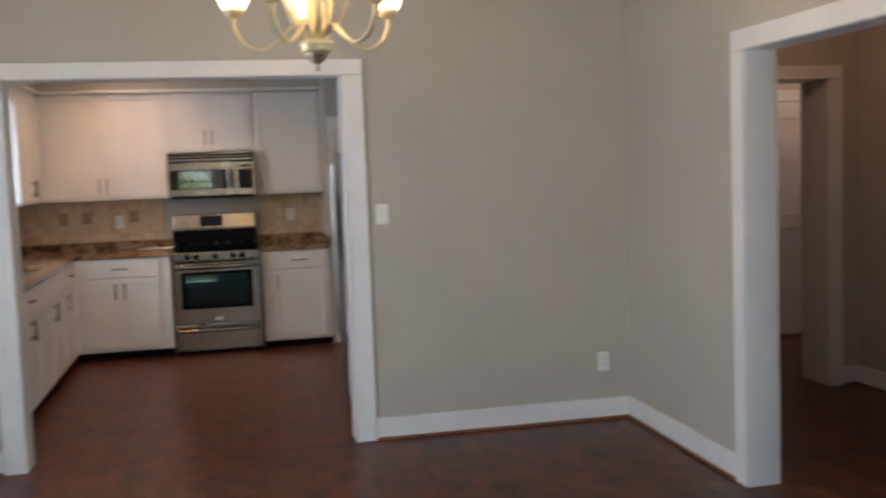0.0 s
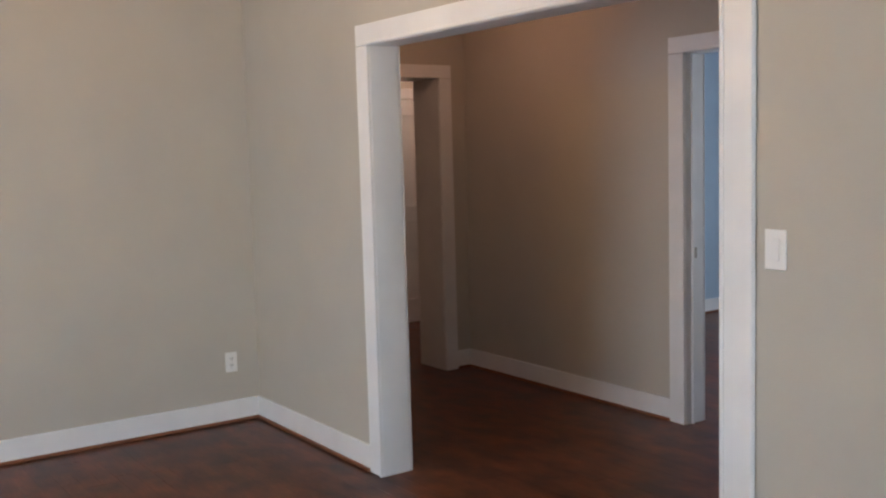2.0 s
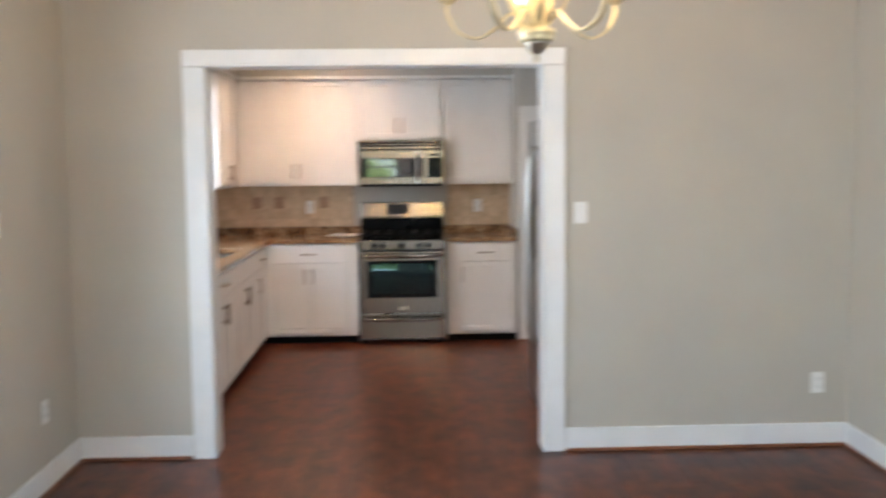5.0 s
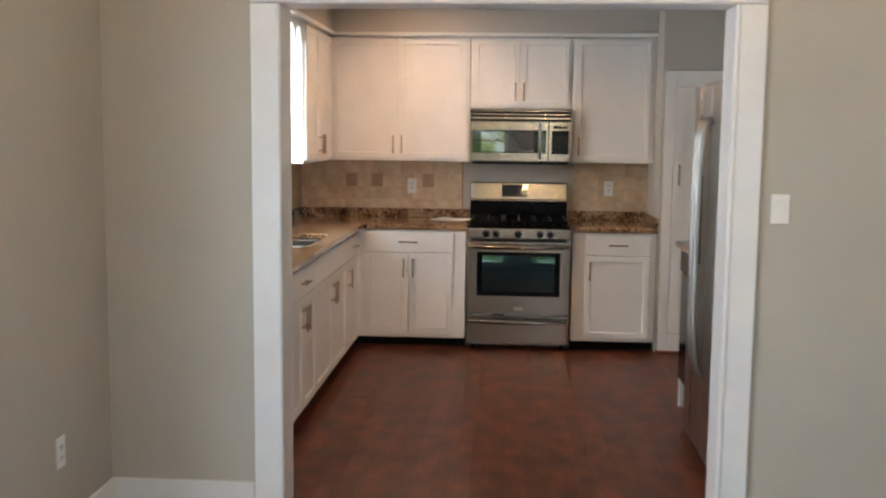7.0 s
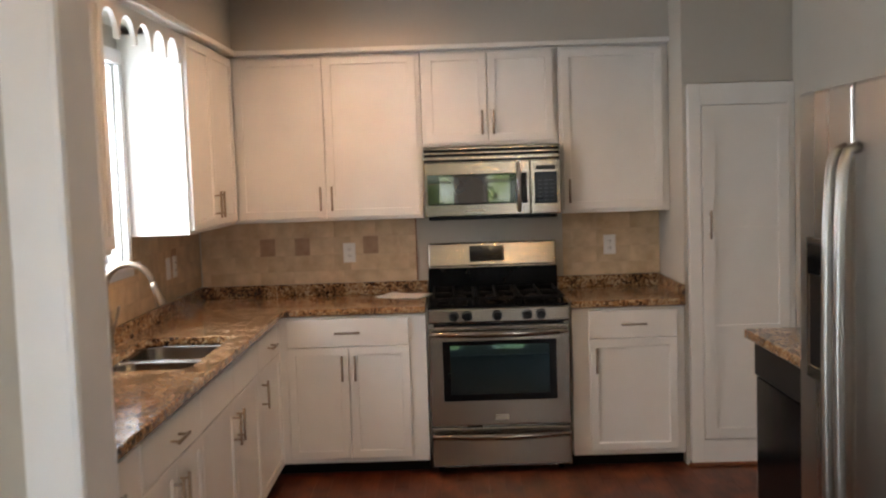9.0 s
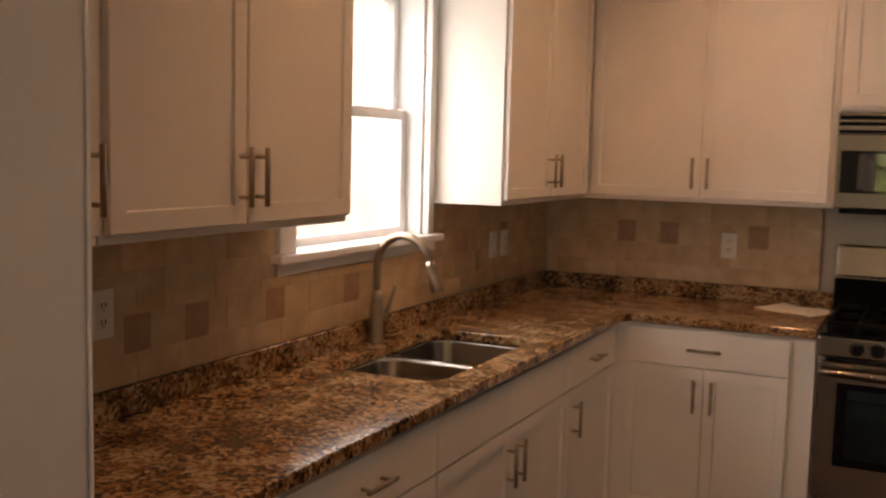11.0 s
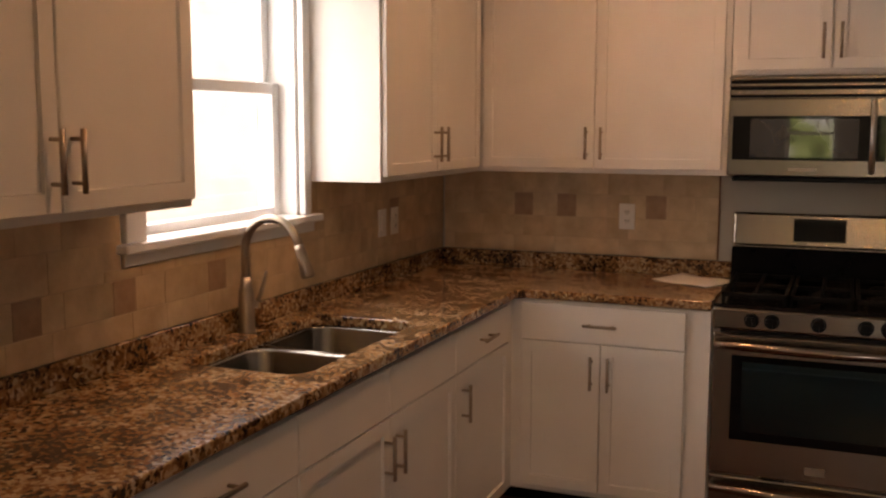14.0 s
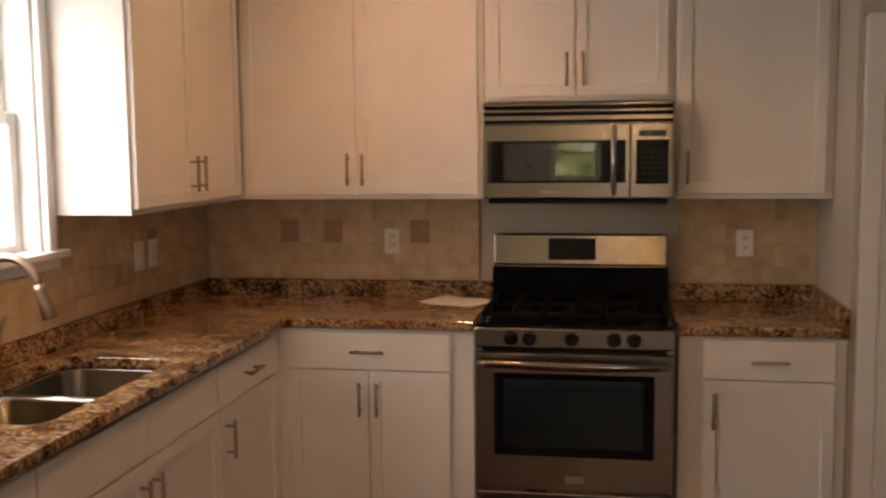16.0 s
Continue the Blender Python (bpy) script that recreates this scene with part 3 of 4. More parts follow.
house = thing("neighbour_house", "pale lap-sided neighbouring house in sunshine", "house", pose(-6.2, 5, -0.4))
bm = boxes((-6, 0, -15, 15, 0, 4.6))
part("wall", bm, "siding", house)
bm = boxes(*[(0.0, 0.006, -15, 15, 0.2 + 0.2 * k, 0.2 + 0.2 * k + 0.17) for k in range(21)])
part("lap_siding", bm, "siding", house)
bm = bmesh.new()
for a, b in (((0.5, 0), (-3.0, 2.2)), ((-6.5, 0), (-3.0, 2.2))):
    vs = [bm.verts.new(p) for p in ((a[0], -15.5, 4.5 + a[1]), (a[0], 15.5, 4.5 + a[1]), (b[0], 15.5, 4.5 + b[1]), (b[0], -15.5, 4.5 + b[1]))]
    f = bm.faces.new(vs)
    ext = bmesh.ops.extrude_face_region(bm, geom=[f])
    bmesh.ops.translate(bm, vec=(0, 0, 0.15), verts=[g for g in ext["geom"] if isinstance(g, bmesh.types.BMVert)])
part("roof", bm, "roofing", house, "dark shingle roof")


def tree(x, y, h, seed, label):
    rng = random.Random(seed)
    t = thing("garden_tree", label, "tree", pose(x, y, -0.4), "trees outside the windows")
    bm = bmesh.new()
    top = Vector((rng.uniform(-0.2, 0.2), rng.uniform(-0.2, 0.2), h * 0.62))
    tube(bm, [(0, 0, 0), (0.03, 0.02, h * 0.2), (0.0, 0.05, h * 0.4), tuple(top)], [0.2, 0.15, 0.12, 0.06], n=10)
    ends = []
    for k in range(8):
        a = k * 2.4 + rng.uniform(-0.3, 0.3)
        z = h * rng.uniform(0.3, 0.55)
        e = Vector((math.cos(a) * h * 0.28, math.sin(a) * h * 0.28, z + h * rng.uniform(0.1, 0.3)))
        tube(bm, [(0, 0, z), tuple(e * 0.5 + Vector((0, 0, z * 0.55))), tuple(e)], [0.07, 0.045, 0.015], n=7)
        ends.append(e)
    part("trunk", bm, "bark", t)
    verts, faces = [], []
    for _ in range(2600):
        c = rng.choice(ends + [top]) + Vector((rng.gauss(0, h * 0.11), rng.gauss(0, h * 0.11), rng.gauss(0, h * 0.1)))
        u = Vector((rng.uniform(-1, 1), rng.uniform(-1, 1), rng.uniform(-1, 1))).normalized()
        v = u.orthogonal().normalized()
        s = rng.uniform(0.05, 0.12)
        i = len(verts)
        verts += [c - u * s, c + v * s * 0.5, c + u * s, c - v * s * 0.5]
        faces.append((i, i + 1, i + 2, i + 3))
    me = bpy.data.meshes.new("crown")
    me.from_pydata([tuple(v) for v in verts], [], faces)
    me.materials.append(M["leaf"])
    o = new("crown", me)
    o.parent = t


tree(-1.6, -17.5, 5.5, 1, "leafy green garden tree in sunshine")
tree(0.9, -18.6, 6.5, 2, "leafy green garden tree in sunshine")
tree(3.2, -17.8, 5.0, 3, "leafy green garden tree in sunshine")
tree(-5.2, -8.2, 5.0, 4, "leafy green tree beside the house")
# self-lit sheet standing in for the bright distance behind the south windows
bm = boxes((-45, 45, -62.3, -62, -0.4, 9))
structure("backdrop_woods", bm, "glowing_woods", "glowing backdrop painted as sunlit woods and sky beyond the garden", "backdrop")


# ---- kitchen cabinets ----
def pull(parent, a, b, out, label="brushed nickel bar handle"):
    """A bar handle from a to b on two posts; out points away from the front."""
    a, b, out = Vector(a), Vector(b), Vector(out)
    bm = bmesh.new()
    cyl(bm, a + out * 0.032, b + out * 0.032, 0.0062, n=12)
    d = b - a
    for k in (0.16, 0.84):
        p = a + d * k
        cyl(bm, p + out * 0.0, p + out * 0.03, 0.0048, n=10)
    return part("handle", bm, "nickel", parent, label)


def shaker(x0, x1, z0, z1, y=-0.02, t=0.02, w=0.058):
    """A framed door front with a sunk flat panel; its face at y."""
    bm = boxes((x0, x1, y, y + t, z0, z1), bevel=0.0025)
    bm.faces.ensure_lookup_table()
    front = min(bm.faces, key=lambda f: (round(f.calc_center_median().y, 5), -f.calc_area()))
    bmesh.ops.inset_region(bm, faces=[front], thickness=w)
    bmesh.ops.inset_region(bm, faces=[front], thickness=0.003, depth=-0.009)
    return bm


def slab(x0, x1, z0, z1, y=-0.02, t=0.02):
    return boxes((x0, x1, y, y + t, z0, z1), bevel=0.003, seg=2)


HL = 0.135


def cabinet(name, label, m, w, depth, z0, z1, toe, doors, drawers, group):
    """doors: (x0, x1, z0, z1, handle x, handle at 'top' or 'bottom'); drawers: (x0, x1, z0, z1, with handle)."""
    c = thing(name, label, "cabinet", m, group)
    part("body", boxes((0, w, 0.0, depth, z0, z1), bevel=0.002), "cabinet_paint", c)
    if toe:
        part("toe_kick", boxes((0, w, 0.065, 0.085, 0.0, z0)), "toe_dark", c, "dark recessed toe kick")
    for x0, x1, lo, hi, hx, where in doors:
        d = part("door", shaker(x0, x1, lo, hi), "cabinet_paint", c)
        hz = hi - 0.045 - HL if where == 'top' else lo + 0.04
        pull(d, (hx, -0.02, hz), (hx, -0.02, hz + HL), (0, -1, 0))
    for x0, x1, lo, hi, grip in drawers:
        d = part("drawer_front", slab(x0, x1, lo, hi), "cabinet_paint", c)
        if grip:
            hx, hz = (x0 + x1) / 2, (lo + hi) / 2
            pull(d, (hx - HL / 2, -0.02, hz), (hx + HL / 2, -0.02, hz), (0, -1, 0))
    return c


FB, FL = -0.627, -0.803       # carcass fronts of the back and the left run
BASE, UP = "base cabinets", "wall cabinets"
DZ0, DZ1, RZ0, RZ1 = 0.096, 0.7085, 0.7125, 0.862
cabinet("base_cabinet", "white two-door base cabinet with a drawer", pose(-1.358, FB, 0), 1.35, 0.62, 0.07, 0.873, True,
        [(0.60, 0.927, DZ0, DZ1, 0.895, 'top'), (0.932, 1.258, DZ0, DZ1, 0.965, 'top')], [(0.60, 1.258, RZ0, RZ1, True)], BASE)
cabinet("base_cabinet", "white single-door base cabinet with a drawer, beside the range", pose(0.773, FB, 0), 0.607, 0.62, 0.07, 0.873, True,
        [(0.093, 0.565, DZ0, DZ1, 0.128, 'top')], [(0.093, 0.565, RZ0, RZ1, True)], BASE)


def left(y):
    return pose(FL, y, 0, 0, 0, 90)


cabinet("base_cabinet", "white single-door base cabinet with a drawer, in the corner", left(-1.312), 0.682, 0.56, 0.07, 0.873, True,
        [(0.002, 0.585, DZ0, DZ1, 0.06, 'top')], [(0.002, 0.585, RZ0, RZ1, True)], BASE)
cabinet("sink_cabinet", "white two-door sink base cabinet with plain false fronts", left(-2.382), 1.068, 0.56, 0.07, 0.66, True,
        [(0.002, 0.531, DZ0, DZ1, 0.495, 'top'), (0.534, 1.066, DZ0, DZ1, 0.57, 'top')], [(0.002, 0.531, RZ0, RZ1, False), (0.534, 1.066, RZ0, RZ1, False)], BASE)
cabinet("base_cabinet", "white two-door base cabinet with a drawer, beside the sink", left(-3.084), 0.70, 0.56, 0.07, 0.873, True,
        [(0.003, 0.348, DZ0, DZ1, 0.315, 'top'), (0.352, 0.698, DZ0, DZ1, 0.385, 'top')], [(0.003, 0.698, RZ0, RZ1, True)], BASE)
cabinet("base_cabinet", "white base cabinet with a drawer at the end of the run", left(-3.786), 0.70, 0.56, 0.07, 0.873, True,
        [(0.09, 0.39, DZ0, DZ1, 0.36, 'top'), (0.395, 0.69, DZ0, DZ1, 0.425, 'top')], [(0.09, 0.69, RZ0, RZ1, True)], BASE)

UZ0, UZ1, LZ0, LZ1 = 1.372, 2.304, 1.392, 2.29
cabinet("wall_cabinet", "white two-door wall cabinet above the worktop", pose(-1.36, -0.297, 0), 1.355, 0.29, UZ0, UZ1, False,
        [(0.31, 0.807, LZ0, LZ1, 0.778, 'bottom'), (0.813, 1.332, LZ0, LZ1, 0.842, 'bottom')], [], UP)
cabinet("wall_cabinet", "short white two-door wall cabinet above the microwave", pose(0.0, -0.297, 0), 0.764, 0.29, 1.772, UZ1, False,
        [(0.018, 0.367, 1.79, LZ1, 0.338, 'bottom'), (0.373, 0.74, 1.79, LZ1, 0.402, 'bottom')], [], UP)
cabinet("wall_cabinet", "white single-door wall cabinet beside the microwave", pose(0.768, -0.297, 0), 0.615, 0.29, UZ0, UZ1, False,
        [(0.018, 0.58, LZ0, LZ1, 0.05, 'bottom')], [], UP)
FU = -1.072
cabinet("wall_cabinet", "white two-door wall cabinet in the corner beside the window", pose(FU, -1.306, 0, 0, 0, 90), 0.984, 0.296, UZ0, UZ1, False,
        [(0.012, 0.474, LZ0, LZ1, 0.442, 'bottom'), (0.48, 0.962, LZ0, LZ1, 0.512, 'bottom')], [], UP)
cabinet("wall_cabinet", "white two-door wall cabinet beside the window", pose(FU, -3.297, 0, 0, 0, 90), 0.904, 0.296, UZ0, UZ1, False,
        [(0.012, 0.436, LZ0, LZ1, 0.411, 'bottom'), (0.442, 0.893, LZ0, LZ1, 0.471, 'bottom')], [], UP)
cabinet("wall_cabinet", "white single-door wall cabinet at the end of the run", pose(FU, -3.786, 0, 0, 0, 90), 0.486, 0.296, UZ0, UZ1, False,
        [(0.012, 0.478, LZ0, LZ1, 0.452, 'bottom')], [], UP)

# scalloped valance between the wall cabinets over the window
bm = bmesh.new()
vy0, vy1, vn = -2.392, -1.308, 5
pts = [(vy0, 2.30), (vy0, 2.165)]
sw_ = (vy1 - vy0 - 0.04) / vn
for k in range(vn):
    c0 = vy0 + 0.02 + sw_ * k
    for j in range(13):
        a = math.pi * j / 12
        pts.append((c0 + sw_ / 2 - (sw_ / 2 - 0.012) * math.cos(a), 2.165 + 0.10 * math.sin(a) ** 0.8))
pts += [(vy1, 2.165), (vy1, 2.30)]
fv = [bm.verts.new((-1.094, y, z)) for y, z in pts]
ev = [bm.edges.new((fv[i], fv[(i + 1) % len(fv)])) for i in range(len(fv))]
made = bmesh.ops.triangle_fill(bm, use_beauty=True, edges=ev)
ext = bmesh.ops.extrude_face_region(bm, geom=[g for g in made["geom"] if isinstance(g, bmesh.types.BMFace)])
bmesh.ops.translate(bm, vec=(0.02, 0, 0), verts=[g for g in ext["geom"] if isinstance(g, bmesh.types.BMVert)])
bmesh.ops.recalc_face_normals(bm, faces=bm.faces[:])
solo("window_valance", bm, "cabinet_paint", "white wooden valance with a scalloped lower edge", "valance")

# tall pantry cupboard
pantry = thing("pantry_cabinet", "tall white pantry cupboard with a panelled door", "cabinet", pose(1.407, -0.637, 0))
pw = 0.56
part("face_frame", boxes((0, 0.065, -0.018, 0, 0.0, 2.045), (pw - 0.03, pw, -0.018, 0, 0.0, 2.045), (0.065, pw - 0.03, -0.018, 0, 1.93, 2.045), (0.065, pw - 0.03, -0.018, 0, 0.0, 0.145), bevel=0.002), "cabinet_paint", pantry)
part("body", boxes((0.002, pw - 0.002, 0.002, 0.55, 0.02, 2.04)), "cabinet_paint", pantry)
holes = [(0.205, 0.70), (0.765, 1.255), (1.285, 1.86)]
bm = bmesh.new()
prism(bm, [(0.07, 0.15), (pw - 0.035, 0.15), (pw - 0.035, 1.925), (0.07, 1.925)], 0.008, 0.03, [[(0.135, lo), (pw - 0.09, lo), (pw - 0.09, hi), (0.135, hi)] for lo, hi in holes])
for v in bm.verts:
    v.co = (v.co.x, -v.co.z, v.co.y)
bmesh.ops.recalc_face_normals(bm, faces=bm.faces[:])
pd = part("door", bm, "cabinet_paint", pantry)
for lo, hi in holes:
    part("panel", boxes((0.132, pw - 0.087, -0.021, -0.01, lo - 0.003, hi + 0.003)), "cabinet_paint", pd)
pull(pd, (0.105, -0.03, 1.23), (0.105, -0.03, 1.38), (0, -1, 0))


# ---- worktops ----
SX0, SX1, SY0, SY1 = -1.255, -0.868, -2.215, -1.445
ce, re = -0.655, -0.768
ch = 0.035
outline = [(-1.366, -3.786), (re, -3.786), (re, ce - ch), (re + ch, ce), (-0.006, ce), (-0.006, -0.004), (-1.366, -0.004)]
bm = bmesh.new()
prism(bm, outline, CT - 0.036, CT, [rounded(SX0, SX1, SY0, SY1, 0.07, 8)])
worktop = thing("granite_worktop", "polished speckled brown granite worktop with a sink cutout", "worktop")
o = part("slab", bm, "granite", worktop)
bv = o.modifiers.new("bevel", 'BEVEL')
bv.width, bv.segments, bv.limit_method = 0.006, 3, 'ANGLE'
part("upstand", boxes((-1.368, -1.348, -3.786, -0.004, CT, CT + 0.072), bevel=0.003), "granite", worktop)
part("upstand", boxes((-1.346, -0.006, -0.024, -0.004, CT, CT + 0.072), bevel=0.003), "granite", worktop)
worktop2 = thing("granite_worktop", "short polished brown granite worktop beside the range", "worktop")
part("slab", boxes((0.77, 1.383, ce, -0.004, CT - 0.036, CT), bevel=0.006, seg=2), "granite", worktop2)
part("upstand", boxes((0.77, 1.363, -0.024, -0.004, CT, CT + 0.072), bevel=0.003), "granite", worktop2)
part("upstand", boxes((1.364, 1.384, ce + 0.01, -0.004, CT, CT + 0.072), bevel=0.003), "granite", worktop2)
worktop3 = thing("granite_worktop", "polished brown granite worktop above the dishwasher", "worktop")
part("slab", boxes((1.275, KE, -2.86, -2.07, 0.942, 0.978), bevel=0.006, seg=2), "granite", worktop3)

# ---- sink and tap ----
sink = thing("kitchen_sink", "stainless steel double-bowl sink set under the worktop", "sink")


def bowl(x0, x1, y0, y1, depth, label=""):
    bm = bmesh.new()
    loops = []
    top = CT - 0.037
    for off, z, r in ((-0.02, top, 0.09), (0.0, top, 0.075), (0.004, top - 0.01, 0.073), (0.012, top - depth * 0.8, 0.07), (0.03, top - depth * 0.97, 0.065), (0.06, top - depth, 0.04)):
        loops.append([bm.verts.new((x, y, z)) for x, y in rounded(x0 + off, x1 - off, y0 + off, y1 - off, r, 7)])
    for a, b in zip(loops, loops[1:]):
        for k in range(len(a)):
            bm.faces.new((a[k], a[(k + 1) % len(a)], b[(k + 1) % len(a)], b[k])).smooth = True
    bm.faces.new(loops[-1])
    bmesh.ops.recalc_face_normals(bm, faces=bm.faces[:])
    b = part("bowl", bm, "sink_steel", sink, label)
    cx, cy = (x0 + x1) / 2, (y0 + y1) / 2
    bm = bmesh.new()
    lathe(bm, [(0.045, 0.003), (0.040, 0.006), (0.034, 0.001), (0.0, 0.0)], (cx, cy, top - depth + 0.001), n=20)
    part("drain", bm, "nickel", b)


bowl(SX0 - 0.005, SX1 + 0.005, SY0 - 0.005, -1.835, 0.19)
bowl(SX0 - 0.005, SX1 + 0.005, -1.805, SY1 + 0.005, 0.17)
bm = bmesh.new()
tube(bm, [(SX0 + 0.0, -1.82, CT - 0.045), (SX1 - 0.0, -1.82, CT - 0.045)], 0.012, n=10)
part("divider", bm, "sink_steel", sink)

tap = thing("kitchen_tap", "brushed nickel gooseneck tap with a pull-down spout", "tap", pose(-1.312, -1.80, CT, 0, 0, -8))
bm = bmesh.new()
lathe(bm, [(0.0, 0.0), (0.030, 0.0), (0.030, 0.006), (0.026, 0.012), (0.024, 0.13), (0.0185, 0.15), (0.016, 0.18), (0.0, 0.181)], n=20)
part("base", bm, "nickel", tap)
bm = bmesh.new()
neck = [(0, 0, 0.15), (0, 0, 0.25)]
R = 0.110
neck += [(R - R * math.cos(radians(a)), 0, 0.262 + R * math.sin(radians(a))) for a in range(0, 166, 11)]
tube(bm, neck, 0.0135, n=14)
part("neck", bm, "nickel", tap)
e, d = Vector(neck[-1]), (Vector(neck[-1]) - Vector(neck[-2])).normalized()
bm = bmesh.new()
tube(bm, [e - d * 0.004, e + d * 0.012, e + d * 0.05, e + d * 0.095, e + d * 0.10], [0.0145, 0.016, 0.0175, 0.0225, 0.018], n=16)
part("spray_head", bm, "nickel", tap)
bm = bmesh.new()
cyl(bm, (0, 0.015, 0.085), (0, 0.045, 0.085), 0.014, n=14)
tube(bm, [(0, 0.042, 0.085), (0.01, 0.058, 0.115), (0.018, 0.072, 0.165), (0.02, 0.078, 0.19)], [0.009, 0.0075, 0.006, 0.006], n=10)
part("lever", bm, "nickel", tap)

# ---- range ----
rng_ = thing("gas_range", "stainless steel gas range with a black cooktop", "range", pose(0.003, 0, 0))
rw = 0.756
part("body", boxes((0, rw, -0.655, -0.03, 0.035, 0.895), bevel=0.003), "steel_upright", rng_)
for fx in (0.05, rw - 0.05):
    for fy in (-0.58, -0.1):
        bm = bmesh.new()
        cyl(bm, (fx, fy, 0), (fx, fy, 0.036), 0.018, n=10)
        part("foot", bm, "black_plastic", rng_)
dr = part("drawer", boxes((0.004, rw - 0.004, -0.69, -0.656, 0.05, 0.258), bevel=0.006, seg=2), "steel", rng_)
od = part("oven_door", boxes((0.004, rw - 0.004, -0.695, -0.656, 0.268, 0.806), bevel=0.006, seg=2), "steel", rng_)
part("window_surround", boxes((0.075, rw - 0.075, -0.699, -0.694, 0.405, 0.728), bevel=0.002), "black_enamel", od)
# the window's glass bulges slightly
bm = bmesh.new()
gl = []
for k in range(17):
    u = k / 16
    gl.append([bm.verts.new((x, -0.6995 - 0.0075 * (1 - (2 * u - 1) ** 2), 0.44 + 0.265 * u)) for x in (0.115, rw - 0.115)])
for a, b in zip(gl, gl[1:]):
    bm.faces.new((a[0], a[1], b[1], b[0])).smooth = True
box(bm, 0.115, rw - 0.115, -0.6994, -0.698, 0.44, 0.705)
part("window", bm, "oven_glass", od, "dark reflective oven window")
part("badge", boxes((0.348, 0.418, -0.6975, -0.694, 0.30, 0.328), bevel=0.001), "nickel", od)


def bowed(parent, z, y):
    bm = bmesh.new()
    n = 16
    pts = [(0.02 + (rw - 0.04) * k / n, y - 0.045 - 0.02 * math.sin(math.pi * k / n), z) for k in range(n + 1)]
    tube(bm, [(0.02, y + 0.002, z)] + pts + [(rw - 0.02, y + 0.002, z)], [0.012] + [0.0125 + 0.006 * math.sin(math.pi * k / n) for k in range(n + 1)] + [0.012], n=16, flat=1.1)
    part("handle", bm, "polished_steel", parent, "bowed steel bar handle")


bowed(dr, 0.222, -0.69)
bowed(od, 0.772, -0.695)
cp = part("control_panel", boxes((0, rw, -0.69, -0.63, 0.822, 0.902), bevel=0.008, seg=2), "steel", rng_)
for kx in (0.14, 0.212, 0.372, 0.53, 0.604):
    bm = bmesh.new()
    cyl(bm, (kx, -0.688, 0.861), (kx, -0.694, 0.861), 0.027, n=20)
    cyl(bm, (kx, -0.694, 0.861), (kx, -0.716, 0.861), 0.022, 0.019, n=20)
    box(bm, kx - 0.004, kx + 0.004, -0.722, -0.712, 0.842, 0.88)
    part("knob", bm, "black_plastic", cp, "black control knob")
part("vent_strip", boxes((0.03, rw - 0.03, -0.6875, -0.66, 0.809, 0.819)), "black_plastic", rng_)
part("cooktop", boxes((0, rw, -0.672, -0.10, 0.8955, 0.914), bevel=0.006, seg=2), "black_enamel", rng_)
for bx, by, br in ((0.17, -0.50, 0.045), (0.585, -0.50, 0.05), (0.17, -0.24, 0.04), (0.585, -0.24, 0.04), (0.378, -0.37, 0.05)):
    bm = bmesh.new()
    lathe(bm, [(0, 0.03), (br * 0.8, 0.03), (br, 0.024), (br, 0.014), (br * 1.1, 0.012), (br * 1.1, 0.0)], (bx, by, 0.914), n=20)
    part("burner", bm, "cast_iron", rng_)
for gx0, gx1 in ((0.025, 0.262), (0.268, 0.488), (0.494, 0.731)):
    bs = []
    for gy in (-0.645, -0.40, -0.135):
        bs.append((gx0, gx1, gy - 0.007, gy + 0.007, 0.938, 0.956))
    for gx in (gx0, (gx0 + gx1) / 2 - 0.007, gx1 - 0.014):
        bs.append((gx, gx + 0.014, -0.652, -0.128, 0.9385, 0.9575))
    for gx in (gx0 + 0.001, gx1 - 0.015):
        for gy in (-0.64, -0.14):
            bs.append((gx, gx + 0.013, gy - 0.006, gy + 0.006, 0.914, 0.939))
    part("grate", boxes(*bs, bevel=0.003), "cast_iron", rng_, "black cast iron pan grate")
bg = part("backguard", boxes((0, rw, -0.098, -0.03, 0.90, 1.064), bevel=0.004), "black_enamel", rng_)
bm = boxes((0, rw, -0.085, -0.03, 1.066, 1.208), bevel=0.010, seg=3)
bgp = part("backguard_panel", bm, "steel", rng_)
bgp.matrix_basis = Matrix.Translation((0, -0.06, 1.066)) @ Matrix.Rotation(radians(-6), 4, 'X') @ Matrix.Translation((0, 0.06, -1.066))
bm = boxes((0.005, rw - 0.005, -0.094, -0.086, 1.062, 1.074), bevel=0.003)
part("backguard_lip", bm, "steel", rng_)
disp = part("display", boxes((0.245, 0.45, -0.089, -0.084, 1.092, 1.186), bevel=0.002), "dark_glass", bgp, "dark glass clock display")
part("badge", boxes((0.30, 0.365, -0.0875, -0.0845, 1.078, 1.086)), "nickel", bgp)

# ---- microwave ----
mw = thing("microwave", "stainless steel over-the-range microwave", "microwave", pose(0.002, 0, 0))
mwd = 0.758
part("body", boxes((0, mwd, -0.36, -0.005, 1.378, 1.765), bevel=0.003), "steel", mw)
part("base_plate", boxes((0.02, mwd - 0.02, -0.385, -0.02, 1.358, 1.377), bevel=0.004), "black_plastic", mw, "black underside plate")
part("grille_back", boxes((0.003, mwd - 0.003, -0.385, -0.361, 1.682, 1.762)), "black_plastic", mw, "black vent slots")
for zz, hh in ((1.748, 0.014), (1.722, 0.014), (1.69, 0.022)):
    part("grille_slat", boxes((0, mwd, -0.402, -0.384, zz, zz + hh), bevel=0.004, seg=2), "steel", mw)
md = part("door", boxes((0.0, 0.588, -0.40, -0.361, 1.38, 1.678), bevel=0.004), "steel", mw)
